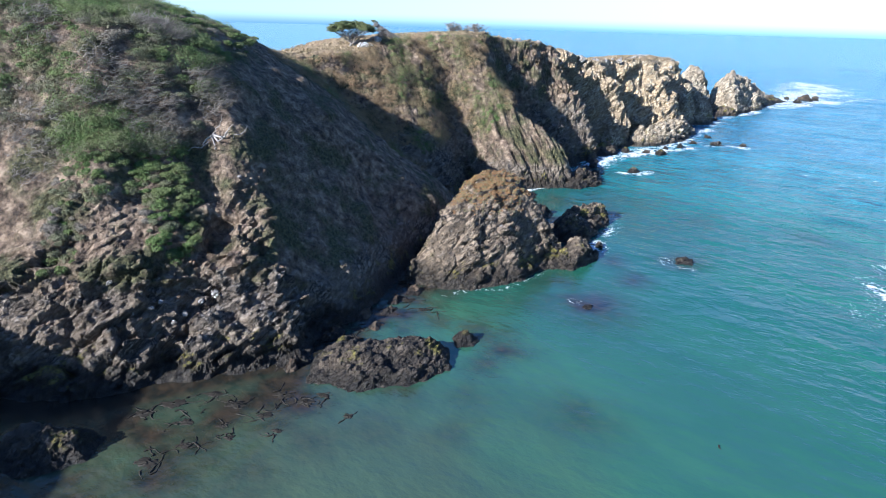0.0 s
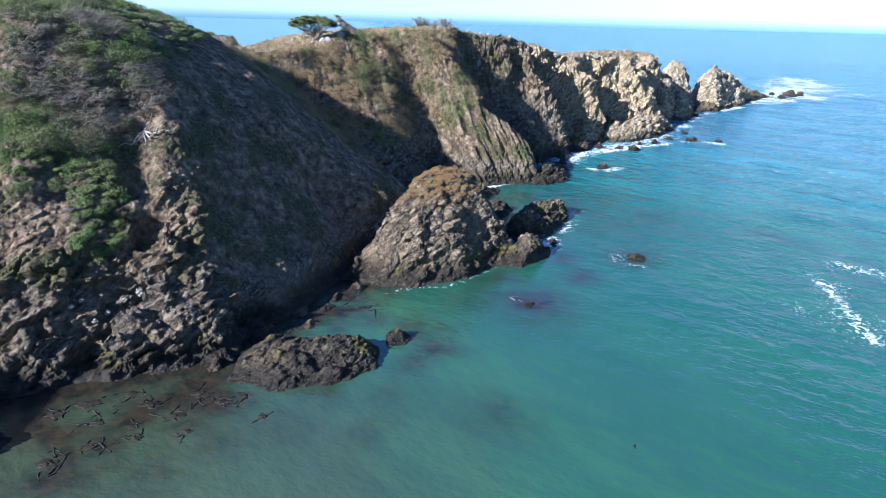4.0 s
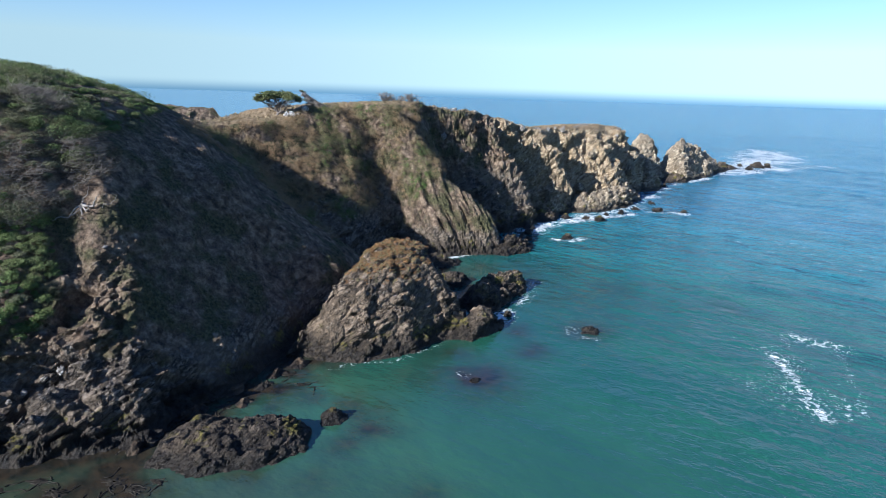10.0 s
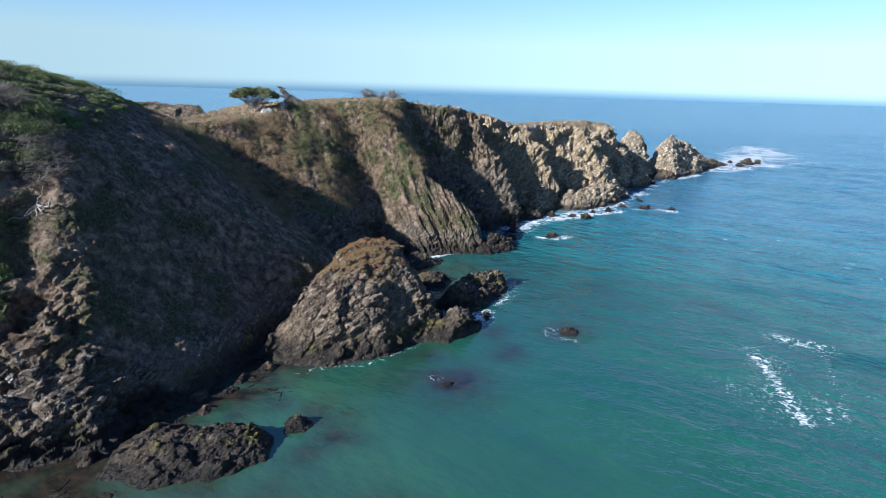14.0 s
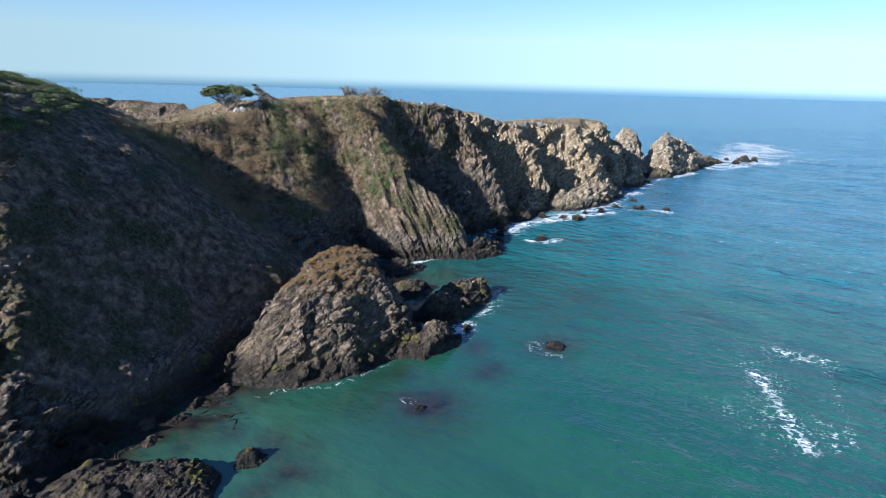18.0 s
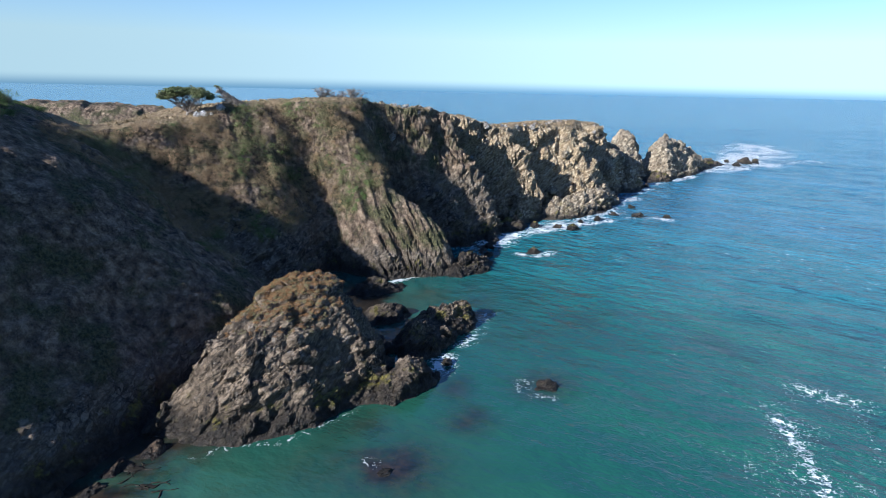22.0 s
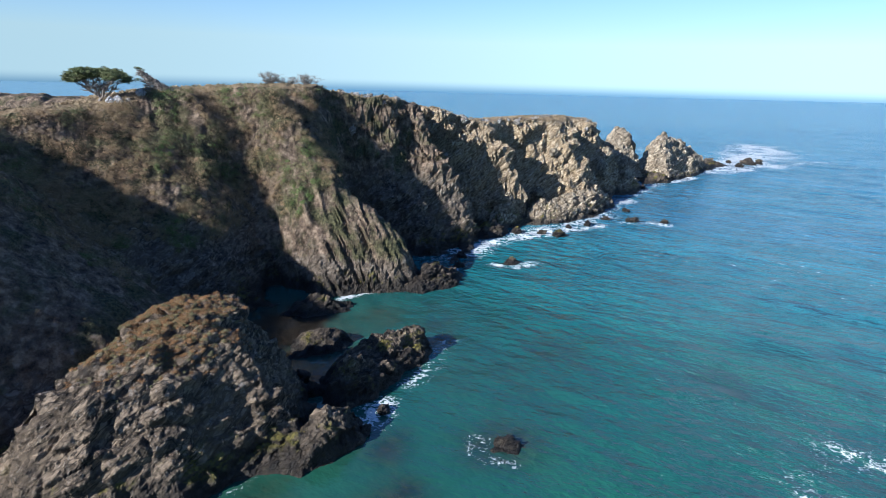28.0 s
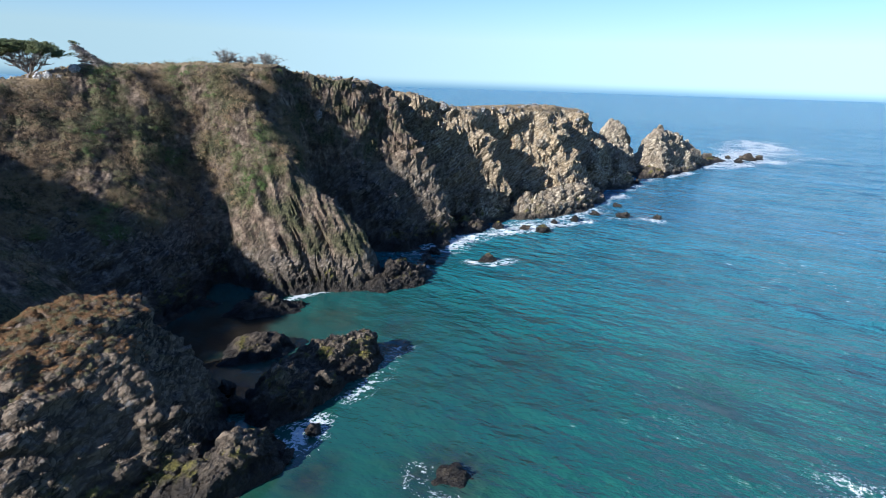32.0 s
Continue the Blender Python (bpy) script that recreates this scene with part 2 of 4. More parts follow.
def rock_material(name, dark, mid, pale, veg=True, wet_shade_line=1.6):
    """Weathered coast rock, with scrub soil and dry grass where the point values veg and grass say so."""
    k = Nodes(name)
    big, fine = k.noise(0.16, 6, 0.65), k.noise(1.7, 7, 0.7, BEDDING)
    grain = k.noise(7.0, 6, 0.75, BEDDING)
    col = k.ramp(fine, [(0.38, dark), (0.50, mid), (0.62, pale)])
    col = k.mix(k.step(grain, 0.42, 0.58), k.mix(0.75, col, dark), col)
    col = k.mix(k.step(k.noise(3.2, 6, 0.75), 0.52, 0.66), col, k.mix(0.6, col, pale))
    layer = k.noise(1.1, 5, 0.65, ((0, -38, 12), (5.0, 2.5, 0.22)))
    col = k.mix(k.step(layer, 0.40, 0.52), k.mix(0.6, col, dark), col)
    col = k.mix(k.math("MULTIPLY", k.step(layer, 0.56, 0.64), 0.5), col, pale)
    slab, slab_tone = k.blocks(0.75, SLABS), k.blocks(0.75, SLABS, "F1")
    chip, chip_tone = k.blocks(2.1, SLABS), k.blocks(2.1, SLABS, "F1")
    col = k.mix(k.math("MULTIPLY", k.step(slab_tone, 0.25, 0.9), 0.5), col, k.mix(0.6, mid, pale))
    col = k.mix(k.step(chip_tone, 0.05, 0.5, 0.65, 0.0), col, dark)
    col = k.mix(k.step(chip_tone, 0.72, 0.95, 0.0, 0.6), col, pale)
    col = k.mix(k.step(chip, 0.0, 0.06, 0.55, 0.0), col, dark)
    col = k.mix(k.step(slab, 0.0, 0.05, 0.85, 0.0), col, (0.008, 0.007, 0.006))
    speck = k.math("MULTIPLY", k.step(k.noise(2.3, 7, 0.7), 0.57, 0.63), k.step(k.axis(2), 1.8, 3.6))
    col = k.mix(k.math("MULTIPLY", speck, 0.5), col, k.mix(0.5, pale, (0.45, 0.43, 0.40)))
    col = k.mix(k.step(big, 0.42, 0.60), col, k.mix(0.45, col, (0.21, 0.158, 0.105)))
    pale_spots = k.math("MULTIPLY", k.step(k.noise(0.55, 6, 0.7), 0.60, 0.72), k.step(k.axis(2), 2.5, 5.0))
    col = k.mix(k.math("MULTIPLY", pale_spots, 0.6), col, (0.33, 0.31, 0.28))
    if veg:
        buff = k.ramp(fine, [(0.38, (0.13, 0.090, 0.048)), (0.5, (0.47, 0.345, 0.195)), (0.62, (0.78, 0.66, 0.47))])
        col = k.mix(k.attr("pale"), col, k.mix(k.step(grain, 0.42, 0.56), k.mix(0.65, buff, (0.06, 0.046, 0.032)), buff))
        soil = k.ramp(k.noise(0.9, 7, 0.7), [(0.36, (0.044, 0.031, 0.022)), (0.50, (0.170, 0.120, 0.080)), (0.64, (0.36, 0.27, 0.185))])
        olive = k.mix(k.step(k.noise(0.22, 5, 0.6), 0.45, 0.62), soil, k.ramp(k.noise(2.6, 6, 0.7), [(0.40, (0.03, 0.032, 0.014)), (0.60, (0.13, 0.12, 0.055))]))
        edge = k.math("ADD", k.attr("veg"), k.math("MULTIPLY", k.math("SUBTRACT", k.noise(0.8, 6, 0.7), 0.5), 1.1))
        col = k.mix(k.step(edge, 0.38, 0.58), col, olive)
        dry = k.ramp(k.noise(1.3, 6, 0.65), [(0.3, (0.16, 0.11, 0.06)), (0.55, (0.30, 0.22, 0.125)), (0.75, (0.38, 0.29, 0.17))])
        edge = k.math("ADD", k.attr("grass"), k.math("MULTIPLY", k.math("SUBTRACT", k.noise(0.5, 6, 0.7), 0.5), 0.9))
        col = k.mix(k.step(edge, 0.40, 0.62), col, dry)
    up = k.axis(2, k.geo.outputs["Normal"])
    moss = k.math("MULTIPLY", k.step(k.noise(0.30, 5, 0.65), 0.52, 0.60), k.math("MULTIPLY", k.step(up, 0.1, 0.5), k.math("MULTIPLY", k.step(k.axis(2), 0.8, 1.4), k.step(k.axis(2), 2.6, 4.2, 1.0, 0.0))))
    mossy = k.ramp(k.noise(3.0, 5), [(0.4, (0.05, 0.045, 0.008)), (0.6, (0.20, 0.17, 0.03))])
    tide = k.math("ADD", k.axis(2), k.math("MULTIPLY", k.math("SUBTRACT", k.noise(0.45, 5), 0.5), 2.2))
    wet = k.step(tide, wet_shade_line * 0.35, wet_shade_line, 1.0, 0.0)
    weed = k.ramp(k.noise(1.9, 5), [(0.40, (0.005, 0.0045, 0.004)), (0.52, (0.012, 0.010, 0.008)), (0.62, (0.035, 0.029, 0.018))])
    col = k.mix(k.math("MULTIPLY", wet, 0.85), col, weed)
    col = k.mix(k.math("MULTIPLY", moss, 0.8), col, mossy)
    rough = k.step(wet, 0.0, 1.0, 0.92, 0.55)
    n = k.bump(layer, 0.6, 0.4)
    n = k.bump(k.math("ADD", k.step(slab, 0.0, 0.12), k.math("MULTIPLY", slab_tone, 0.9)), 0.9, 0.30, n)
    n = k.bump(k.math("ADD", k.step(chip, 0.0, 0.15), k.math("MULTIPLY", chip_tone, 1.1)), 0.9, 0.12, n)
    n = k.bump(fine, 0.9, 0.6, n)
    n = k.bump(grain, 0.9, 0.2, n)
    return k.finish(col, rough, n, 0.3)


# tide-wet rock; the line is raised so the shaded cliff foot is painted dark too
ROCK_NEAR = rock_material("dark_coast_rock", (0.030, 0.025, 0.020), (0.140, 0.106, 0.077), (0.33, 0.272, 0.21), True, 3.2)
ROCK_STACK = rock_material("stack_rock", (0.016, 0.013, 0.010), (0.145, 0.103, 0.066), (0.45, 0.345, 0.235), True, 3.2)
ROCK_BARE = rock_material("bare_coast_rock", (0.010, 0.008, 0.006), (0.040, 0.031, 0.023), (0.145, 0.115, 0.085), veg=False, wet_shade_line=1.5)
ROCK_WEED = rock_material("weedy_rock", (0.012, 0.008, 0.006), (0.055, 0.032, 0.020), (0.15, 0.095, 0.055), veg=False, wet_shade_line=0.3)
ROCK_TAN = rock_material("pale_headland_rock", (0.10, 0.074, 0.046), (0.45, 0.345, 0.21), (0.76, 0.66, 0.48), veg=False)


def sea_material():
    k = Nodes("sea_water")
    depth, foam = k.attr("depth"), k.attr("foam")
    patch = k.noise(0.018, 5, 0.55)
    d = k.math("ADD", depth, k.math("MULTIPLY", k.math("SUBTRACT", patch, 0.5), 0.35))
    col = k.ramp(d, [(0.0, (0.044, 0.068, 0.036)), (0.10, (0.030, 0.092, 0.051)), (0.26, (0.014, 0.073, 0.045)), (0.48, (0.012, 0.091, 0.080)), (0.75, (0.024, 0.158, 0.194)), (1.0, (0.039, 0.156, 0.235))])
    streak = k.noise(0.045, 5, 0.65, ((0, 0, -40), (2.5, 0.8, 1)))
    col = k.mix(k.step(streak, 0.4, 0.62), k.mix(0.28, col, (0.004, 0.03, 0.04)), col)
    # wave shading painted in: troughs of exposed water get a darker colour
    wave = k.noise(0.21, 6, 0.7, ((0, 0, -42), (1.5, 0.7, 1)))
    col = k.mix(k.math("MULTIPLY", k.step(wave, 0.40, 0.60), k.step(k.attr("exposed"), 0.1, 0.9, 0.0, 0.5)), col, k.mix(0.55, col, (0.008, 0.05, 0.075)))
    # dark bottom and painted shade, both mixed into the water colour
    col = k.mix(k.attr("reef_shade"), col, k.ramp(k.noise(0.8, 5, 0.65), [(0.40, (0.010, 0.011, 0.009)), (0.62, (0.030, 0.022, 0.014))]))
    crest = k.noise(0.6, 7, 0.68, ((0, 0, -40), (1.5, 0.75, 1)))
    swell = k.noise(0.15, 3, 0.5, ((0, 0, -36), (1.3, 0.85, 1)))
    chop = k.noise(0.42, 4, 0.55, ((0, 0, -36), (1.2, 0.85, 1)))
    ripple = k.noise(1.6, 4, 0.6, ((0, 0, -34), (1.2, 0.85, 1)))
    lace = k.math("MULTIPLY", k.math("ABSOLUTE", k.math("SUBTRACT", k.noise(0.55, 6, 0.7), 0.5)), 3.4)
    lace = k.math("SUBTRACT", 1.0, k.math("ADD", k.math("MULTIPLY", lace, 0.75), k.math("MULTIPLY", k.noise(3.0, 4, 0.7), 0.5)))
    white = k.step(k.math("ADD", foam, k.math("MULTIPLY", k.math("SUBTRACT", lace, 0.5), 1.9)), 0.62, 0.82)
    white = k.math("MULTIPLY", white, k.step(foam, 0.02, 0.15))
    white = k.math("MAXIMUM", white, k.math("MULTIPLY", k.math("MULTIPLY", k.step(crest, 0.58, 0.74), k.math("MULTIPLY", k.step(k.noise(0.035, 3), 0.42, 0.6), k.step(k.attr("exposed"), 0.3, 0.9))), 0.44))
    col = k.mix(k.math("MULTIPLY", white, 0.88), col, (0.56, 0.575, 0.56))
    calm = k.step(k.attr("exposed"), 0.0, 1.0, 0.12, 1.9)
    n = k.bump(k.math("MULTIPLY", swell, calm), 0.8, 2.2)
    n = k.bump(k.math("MULTIPLY", chop, calm), 1.0, 1.35, n)
    n = k.bump(k.math("MULTIPLY", ripple, calm), 0.8, 0.24, n)
    return k.finish(col, k.step(white, 0.0, 1.0, 0.2, 0.8), n, 0.5)


SEA = sea_material()


def leaf_material(name, stops, dry=0.45):
    k = Nodes(name)
    col = k.ramp(k.geo.outputs["Random Per Island"], stops)
    col = k.mix(k.step(k.noise(0.9, 4), 0.44, 0.58), k.mix(0.25, col, (0.02, 0.018, 0.012)), col)
    col = k.mix(k.step(k.noise(0.3, 3), 0.42, 0.6), col, k.mix(dry, col, (0.15, 0.13, 0.06)))
    return k.finish(col, 0.7, None, 0.25)


LEAF_GREEN = leaf_material("scrub_leaf_green", [(0.0, (0.052, 0.080, 0.020)), (0.5, (0.088, 0.130, 0.034)), (1.0, (0.128, 0.172, 0.050))], 0.28)
LEAF_OLIVE = leaf_material("scrub_leaf_olive", [(0.0, (0.118, 0.104, 0.046)), (0.5, (0.165, 0.145, 0.066)), (1.0, (0.225, 0.195, 0.094))])
LEAF_BROWN = leaf_material("scrub_leaf_brown", [(0.0, (0.215, 0.142, 0.074)), (0.5, (0.268, 0.180, 0.096)), (1.0, (0.325, 0.224, 0.122))], 0.25)
LEAF_SAGE = leaf_material("scrub_leaf_sage", [(0.0, (0.080, 0.084, 0.046)), (0.5, (0.118, 0.120, 0.064)), (1.0, (0.160, 0.155, 0.086))], 0.3)
LEAF_DARK = leaf_material("cypress_leaf", [(0.0, (0.05, 0.07, 0.022)), (1.0, (0.125, 0.15, 0.055))], 0.25)
LEAF_GREY = leaf_material("dead_scrub_leaf", [(0.0, (0.11, 0.092, 0.07)), (1.0, (0.21, 0.178, 0.14))], 0.2)
TWIG_GREY = leaf_material("dead_twig_grey", [(0.0, (0.10, 0.085, 0.07)), (1.0, (0.27, 0.235, 0.20))], 0.0)
BARK = leaf_material("weathered_bark", [(0.0, (0.12, 0.10, 0.085)), (1.0, (0.26, 0.23, 0.20))], 0.0)

# ---- the mainland ----
SHORE = [(-150, -60), (-60, -40), (-46, -8), (-43, 12), (-44.5, 25), (-45, 35), (-42, 41), (-36, 43), (-31, 43.5), (-27.5, 44.6), (-23, 47), (-20, 48.5), (-17, 50), (-12.5, 52), (-12, 56),
         (-9, 61), (-6, 68), (-4, 74), (-1.5, 81), (3, 89), (6, 97), (5, 105), (7, 112), (13.5, 116), (19, 119), (26, 121), (31, 124), (33, 132),
         (36.5, 141), (39, 147), (42, 156), (46, 164), (53, 167), (62, 175), (72, 182), (80, 197), (90, 215), (96, 228), (90, 240), (66, 232),
         (40, 208), (15, 186), (-12, 172), (-35, 168), (-60, 164), (-90, 158), (-150, 160)]
SLOPE_Y = (0, 20, 34, 46, 62, 75, 90, 100, 112, 124, 140, 165, 200, 260)
SLOPE = (1.35, 1.3, 0.98, 0.95, 1.0, 1.15, 1.05, 0.76, 0.78, 0.95, 1.0, 1.35, 1.45, 1.45)
CREST_AT = (-200, -62, -45, -34, -27, -16, 0, 8, 22, 32, 48, 60, 75, 90, 102, 112)
CREST_Z = (21, 25.0, 25.2, 26.2, 28.0, 28.5, 28.6, 27.0, 25.8, 24.4, 21.2, 21.5, 21.6, 21.4, 20.0, 15.0)
# ridges and gullies: line, height, half-width
RIDGES = [
    ([(4, 137), (8, 134), (11.5, 130), (16, 126), (20.5, 124.5), (25, 124)], 4.6, 2.8),
    ([(17, 153), (25, 159), (30, 157), (36, 154)], 5.0, 3.4),
    ([(33, 171), (42, 173), (46, 171.5), (50, 171)], 6.0, 3.6),
    ([(60, 203), (66, 199), (70, 192)], 4.0, 4.0),
    ([(78, 218), (84, 212), (86, 208)], 3.5, 4.0),
    ([(13, 148), (19, 141), (25, 134), (31, 128.5)], -11.0, 5.4),
    ([(27, 165), (36, 161), (41, 158)], -9.0, 4.4),
    ([(43, 193), (50, 184.5), (57, 174)], -11.5, 6.2),
    ([(70, 208), (76, 202), (80, 198)], -7.0, 4.2),
    ([(2, 129), (5.5, 122), (9, 116)], -8.0, 3.9),
    ([(7, 126), (8.5, 121.5), (11, 117)], -3.5, 2.6),
    ([(26, 151), (31, 147.8), (35.5, 144)], -5.5, 3.6),
    ([(-24, 112), (-12, 108), (2, 107)], -3.0, 6.0),
    ([(-22, 68), (-18, 62), (-14.5, 56.5), (-12.5, 53)], 2.2, 2.6),
    ([(-14, 84), (-5, 87), (1, 88)], 2.2, 4.5),
    ([(-34, 52), (-30, 46)], -1.5, 3.0),
    ([(-26, 65), (-24.6, 62), (-22.2, 59.5), (-23.2, 57), (-21.6, 54.5), (-22.8, 51.5)], -2.4, 1.6),
    ([(-22.3, 64.5), (-20.5, 61), (-19.2, 58), (-19.6, 55), (-18.8, 52)], 0.6, 1.2),
    ([(-30.5, 61), (-28.8, 57), (-30, 52)], -0.9, 1.4),
    ([(-40.5, 41), (-41, 48), (-43, 56)], -2.6, 4.6),
    ([(-63, 14), (-57, 28)], -3.0, 8.0),
    ([(20, 146), (27, 140), (33, 136.5)], -6.0, 4.2),
    ([(-3, 119), (3, 128)], 2.6, 8.0),
    ([(-13, 131), (-7, 129.5)], 3.0, 3.0),
]


def top_height(x, y):
    """The height of the turf above the cliffs: the headland's crest, the plateau and the round hill."""
    ax, ay = 0.687, 0.727
    a = (x - 10) * ax + (y - 147) * ay
    z = np.interp(a, CREST_AT, CREST_Z)
    back = np.clip((y - 147) * ax - (x - 10) * ay, 0, 60)
    z = z - back * np.interp(a, (-60, -30, 0), (0.12, 0.09, 0.05))
    r2 = (x + 54) ** 2 + ((y - 86) / 1.3) ** 2
    hill = 33.6 - r2 / 128
    return np.maximum(z, hill)


def warp(x, y):
    p = np.stack([x / 9, y / 9, 0 * x], 1)
    q = np.stack([x / 3.1, y / 3.1, 0 * x + 4], 1)
    return x + 1.5 * fbm(p, 2, 21) + 0.3 * fbm(q, 2, 22), y + 1.5 * fbm(p, 2, 31) + 0.3 * fbm(q, 2, 32)


def mainland_height(x, y):
    xw, yw = warp(x, y)
    d = inside_dist(xw, yw, SHORE)
    s = np.interp(y, SLOPE_Y, SLOPE)
    z = np.where(d > 0, s * d + 1.8 * (1 - np.exp(-np.maximum(d, 0) / 1.4)), d * 0.7)
    top = top_height(x, y)
    below = np.clip((top + 3 - z) / 8, 0, 1)
    for line, high, wide in RIDGES:
        e, _ = seg_dist(xw, yw, line)
        if high > 3:
            (ax, ay), (bx, by) = line[0], line[-1]
            side = (bx - ax) * (yw - ay) - (by - ay) * (xw - ax)
            e = e * np.where(side > 0, 1.5, 0.72)
        z = z + high * np.exp(-((e / wide) ** 2)) * np.clip(d / 3, 0, 1) * (below if high < 0 else 1)
    return smin(z, top, 0.9), d


def bedded(p, size, seed):
    """The place in the tilted, warped frame of the rock's beds."""
    c, s = math.cos(radians(35)), math.sin(radians(35))
    u = np.stack([0.78 * (c * p[:, 0] + s * p[:, 2]), 0.85 * p[:, 1], 1.25 * (c * p[:, 2] - s * p[:, 0]) + 0.3 * p[:, 1]], 1) / size
    return u + 0.24 * np.stack([vnoise(u * 1.7, seed + 5), vnoise(u * 1.7, seed + 6), vnoise(u * 1.7, seed + 8)], 1)


def rock_relief(p, size, seed):
    """Blocky, bedded relief, about -1..1, with cracks."""
    val, gap = cells(bedded(p, size, seed), seed)
    full = np.clip(gap / 0.15, 0, 1)
    return (val - 0.3) * 1.5 * full * full * (3 - 2 * full) - 0.3


def displaced(xs, ys, z, nx, ny, amount):
    """Grid points pushed out along the surface's normal."""
    zz = z.reshape(ny, nx)
    gy, gx = np.gradient(zz, ys, xs)
    n = np.stack([-gx, -gy, np.ones_like(zz)], -1).reshape(-1, 3)
    n /= np.linalg.norm(n, axis=1)[:, None]
    xx, yy = np.meshgrid(xs, ys)
    p = np.stack([xx.ravel(), yy.ravel(), z], 1)
    return p, n, p + n * amount(p, n)[:, None]


def land_relief(p, n):
    z = p[:, 2]
    steep = np.clip((0.86 - n[:, 2]) * 5, 0, 1)
    slope = np.clip((p[:, 0] + 19) / 3, 0, 1) * np.clip((p[:, 1] - 57) / 4, 0, 1) * np.clip((106 - p[:, 1]) / 6, 0, 1)
    low = np.clip((11 - 7.5 * slope + 4 * vnoise(p / 9, 3) + np.where((p[:, 1] < 67) & (p[:, 0] < -17), 5.5, 0) - z) / 6, 0, 1)
    far = np.clip((p[:, 1] - 135) / 25, 0, 1)
    rock = np.clip(np.maximum(low, far * steep), 0.12, 1)
    r = far * 1.2 * rock_relief(p, 8.0, 45) + 0.85 * rock_relief(p, 3.4, 40) + 0.62 * facets(bedded(p, 1.7, 50), 50) + 0.36 * facets(bedded(p, 0.85, 60), 60) + 0.13 * facets(bedded(p, 0.42, 65), 65)
    soft = 0.8 * fbm(p / 4.5, 4, 71) + 0.3 * fbm(p / 1.9, 3, 72)
    face = np.clip((p[:, 1] - 98) / 10, 0.7, 1)
    down = np.stack([(p[:, 0] + 0.35 * z) / 2.4, p[:, 1] / 14, z / 12], 1)
    soft = soft + np.where(p[:, 1] < 98, 0.3, face) * (1.0 * fbm(down, 3, 73, True) - 0.3)
    spur = np.exp(-((seg_dist(p[:, 0], p[:, 1], [(13, 124), (20, 122), (29, 125)])[0] / 6) ** 2))
    rib = np.stack([(p[:, 0] + 0.55 * z) / 0.9, p[:, 1] / 7, z / 9], 1)
    r = r * (1 - 0.85 * spur) + spur * 1.3 * fbm(rib, 3, 74, True)
    return rock * r * np.clip((z + 1.0) / 2.4, 0.3, 1) + (1 - rock) * (soft + 0.09 * vnoise(p * 3.1, 77)) * (0.35 + 0.65 * steep)


def build_mainland():
    xs = steps((-150, -60, 2.0), (-60, -44, 0.6), (-44, -36, 0.3), (-36, -9, 0.13), (-9, 12, 0.21), (12, 44, 0.24), (44, 98, 0.5))
    ys = steps((-60, 30, 2.0), (30, 36, 0.6), (36, 41, 0.3), (41, 67, 0.13), (67, 78, 0.24), (78, 128, 0.26), (128, 180, 0.36), (180, 242, 0.6))
    nx, ny = len(xs), len(ys)
    xx, yy = np.meshgrid(xs, ys)
    z, d = mainland_height(xx.ravel(), yy.ravel())
    p, n, q = displaced(xs, ys, z, nx, ny, land_relief)
    top = top_height(p[:, 0], p[:, 1])
    flat = np.clip((z - top + 2.2) / 1.6, 0, 1)
    hill = np.clip(1 - np.hypot((p[:, 0] + 50) / 34, (p[:, 1] - 80) / 36), 0, 1) > 0
    grass = flat * np.where(hill, 0.15, 1.0) * np.clip((n[:, 2] - 0.75) * 6, 0, 1)
    veg = np.clip((z - 8) / 7, 0, 1) * np.clip(1.15 - (p[:, 1] - 128) / 45, 0.12, 1)
    pale = np.clip((p[:, 1] - 146 + 6 * vnoise(p / 8, 91)) / 32, 0, 1)
    slope = (p[:, 0] > -18) & (p[:, 1] > 58) & (p[:, 1] < 106)
    veg = np.where(slope, np.maximum(veg, np.clip((z - 2.5) / 5, 0, 1)), veg)
    spur, _ = seg_dist(p[:, 0], p[:, 1], [(8, 124), (12, 126), (18, 123), (23, 123)])
    pale = np.maximum(pale, 0.08 * np.exp(-((spur / 5.5) ** 2)))
    veg = np.maximum(veg, 0.72 * np.exp(-((spur / 6.0) ** 2)) * np.clip((z - 2) / 3, 0, 1))
    grass = np.maximum(grass, 0.36 * np.exp(-((spur / 5.0) ** 2)) * np.clip((z - 1.5) / 4, 0, 1))
    veg = np.maximum(veg, np.clip((z - 4.5) / 6, 0, 0.9) * (p[:, 1] < 64))
    faces = grid_faces(nx, ny)
    keep = (q[faces, 2] > -2.5).any(1)
    ob = sheet("ground", q, faces[keep], ROCK_NEAR, False, {"veg": veg, "grass": grass, "pale": pale})
    return tagged(ob, "steep rocky headland with brown scrub and dry grass above dark sea cliffs", "headland", "", "structure")


build_mainland()


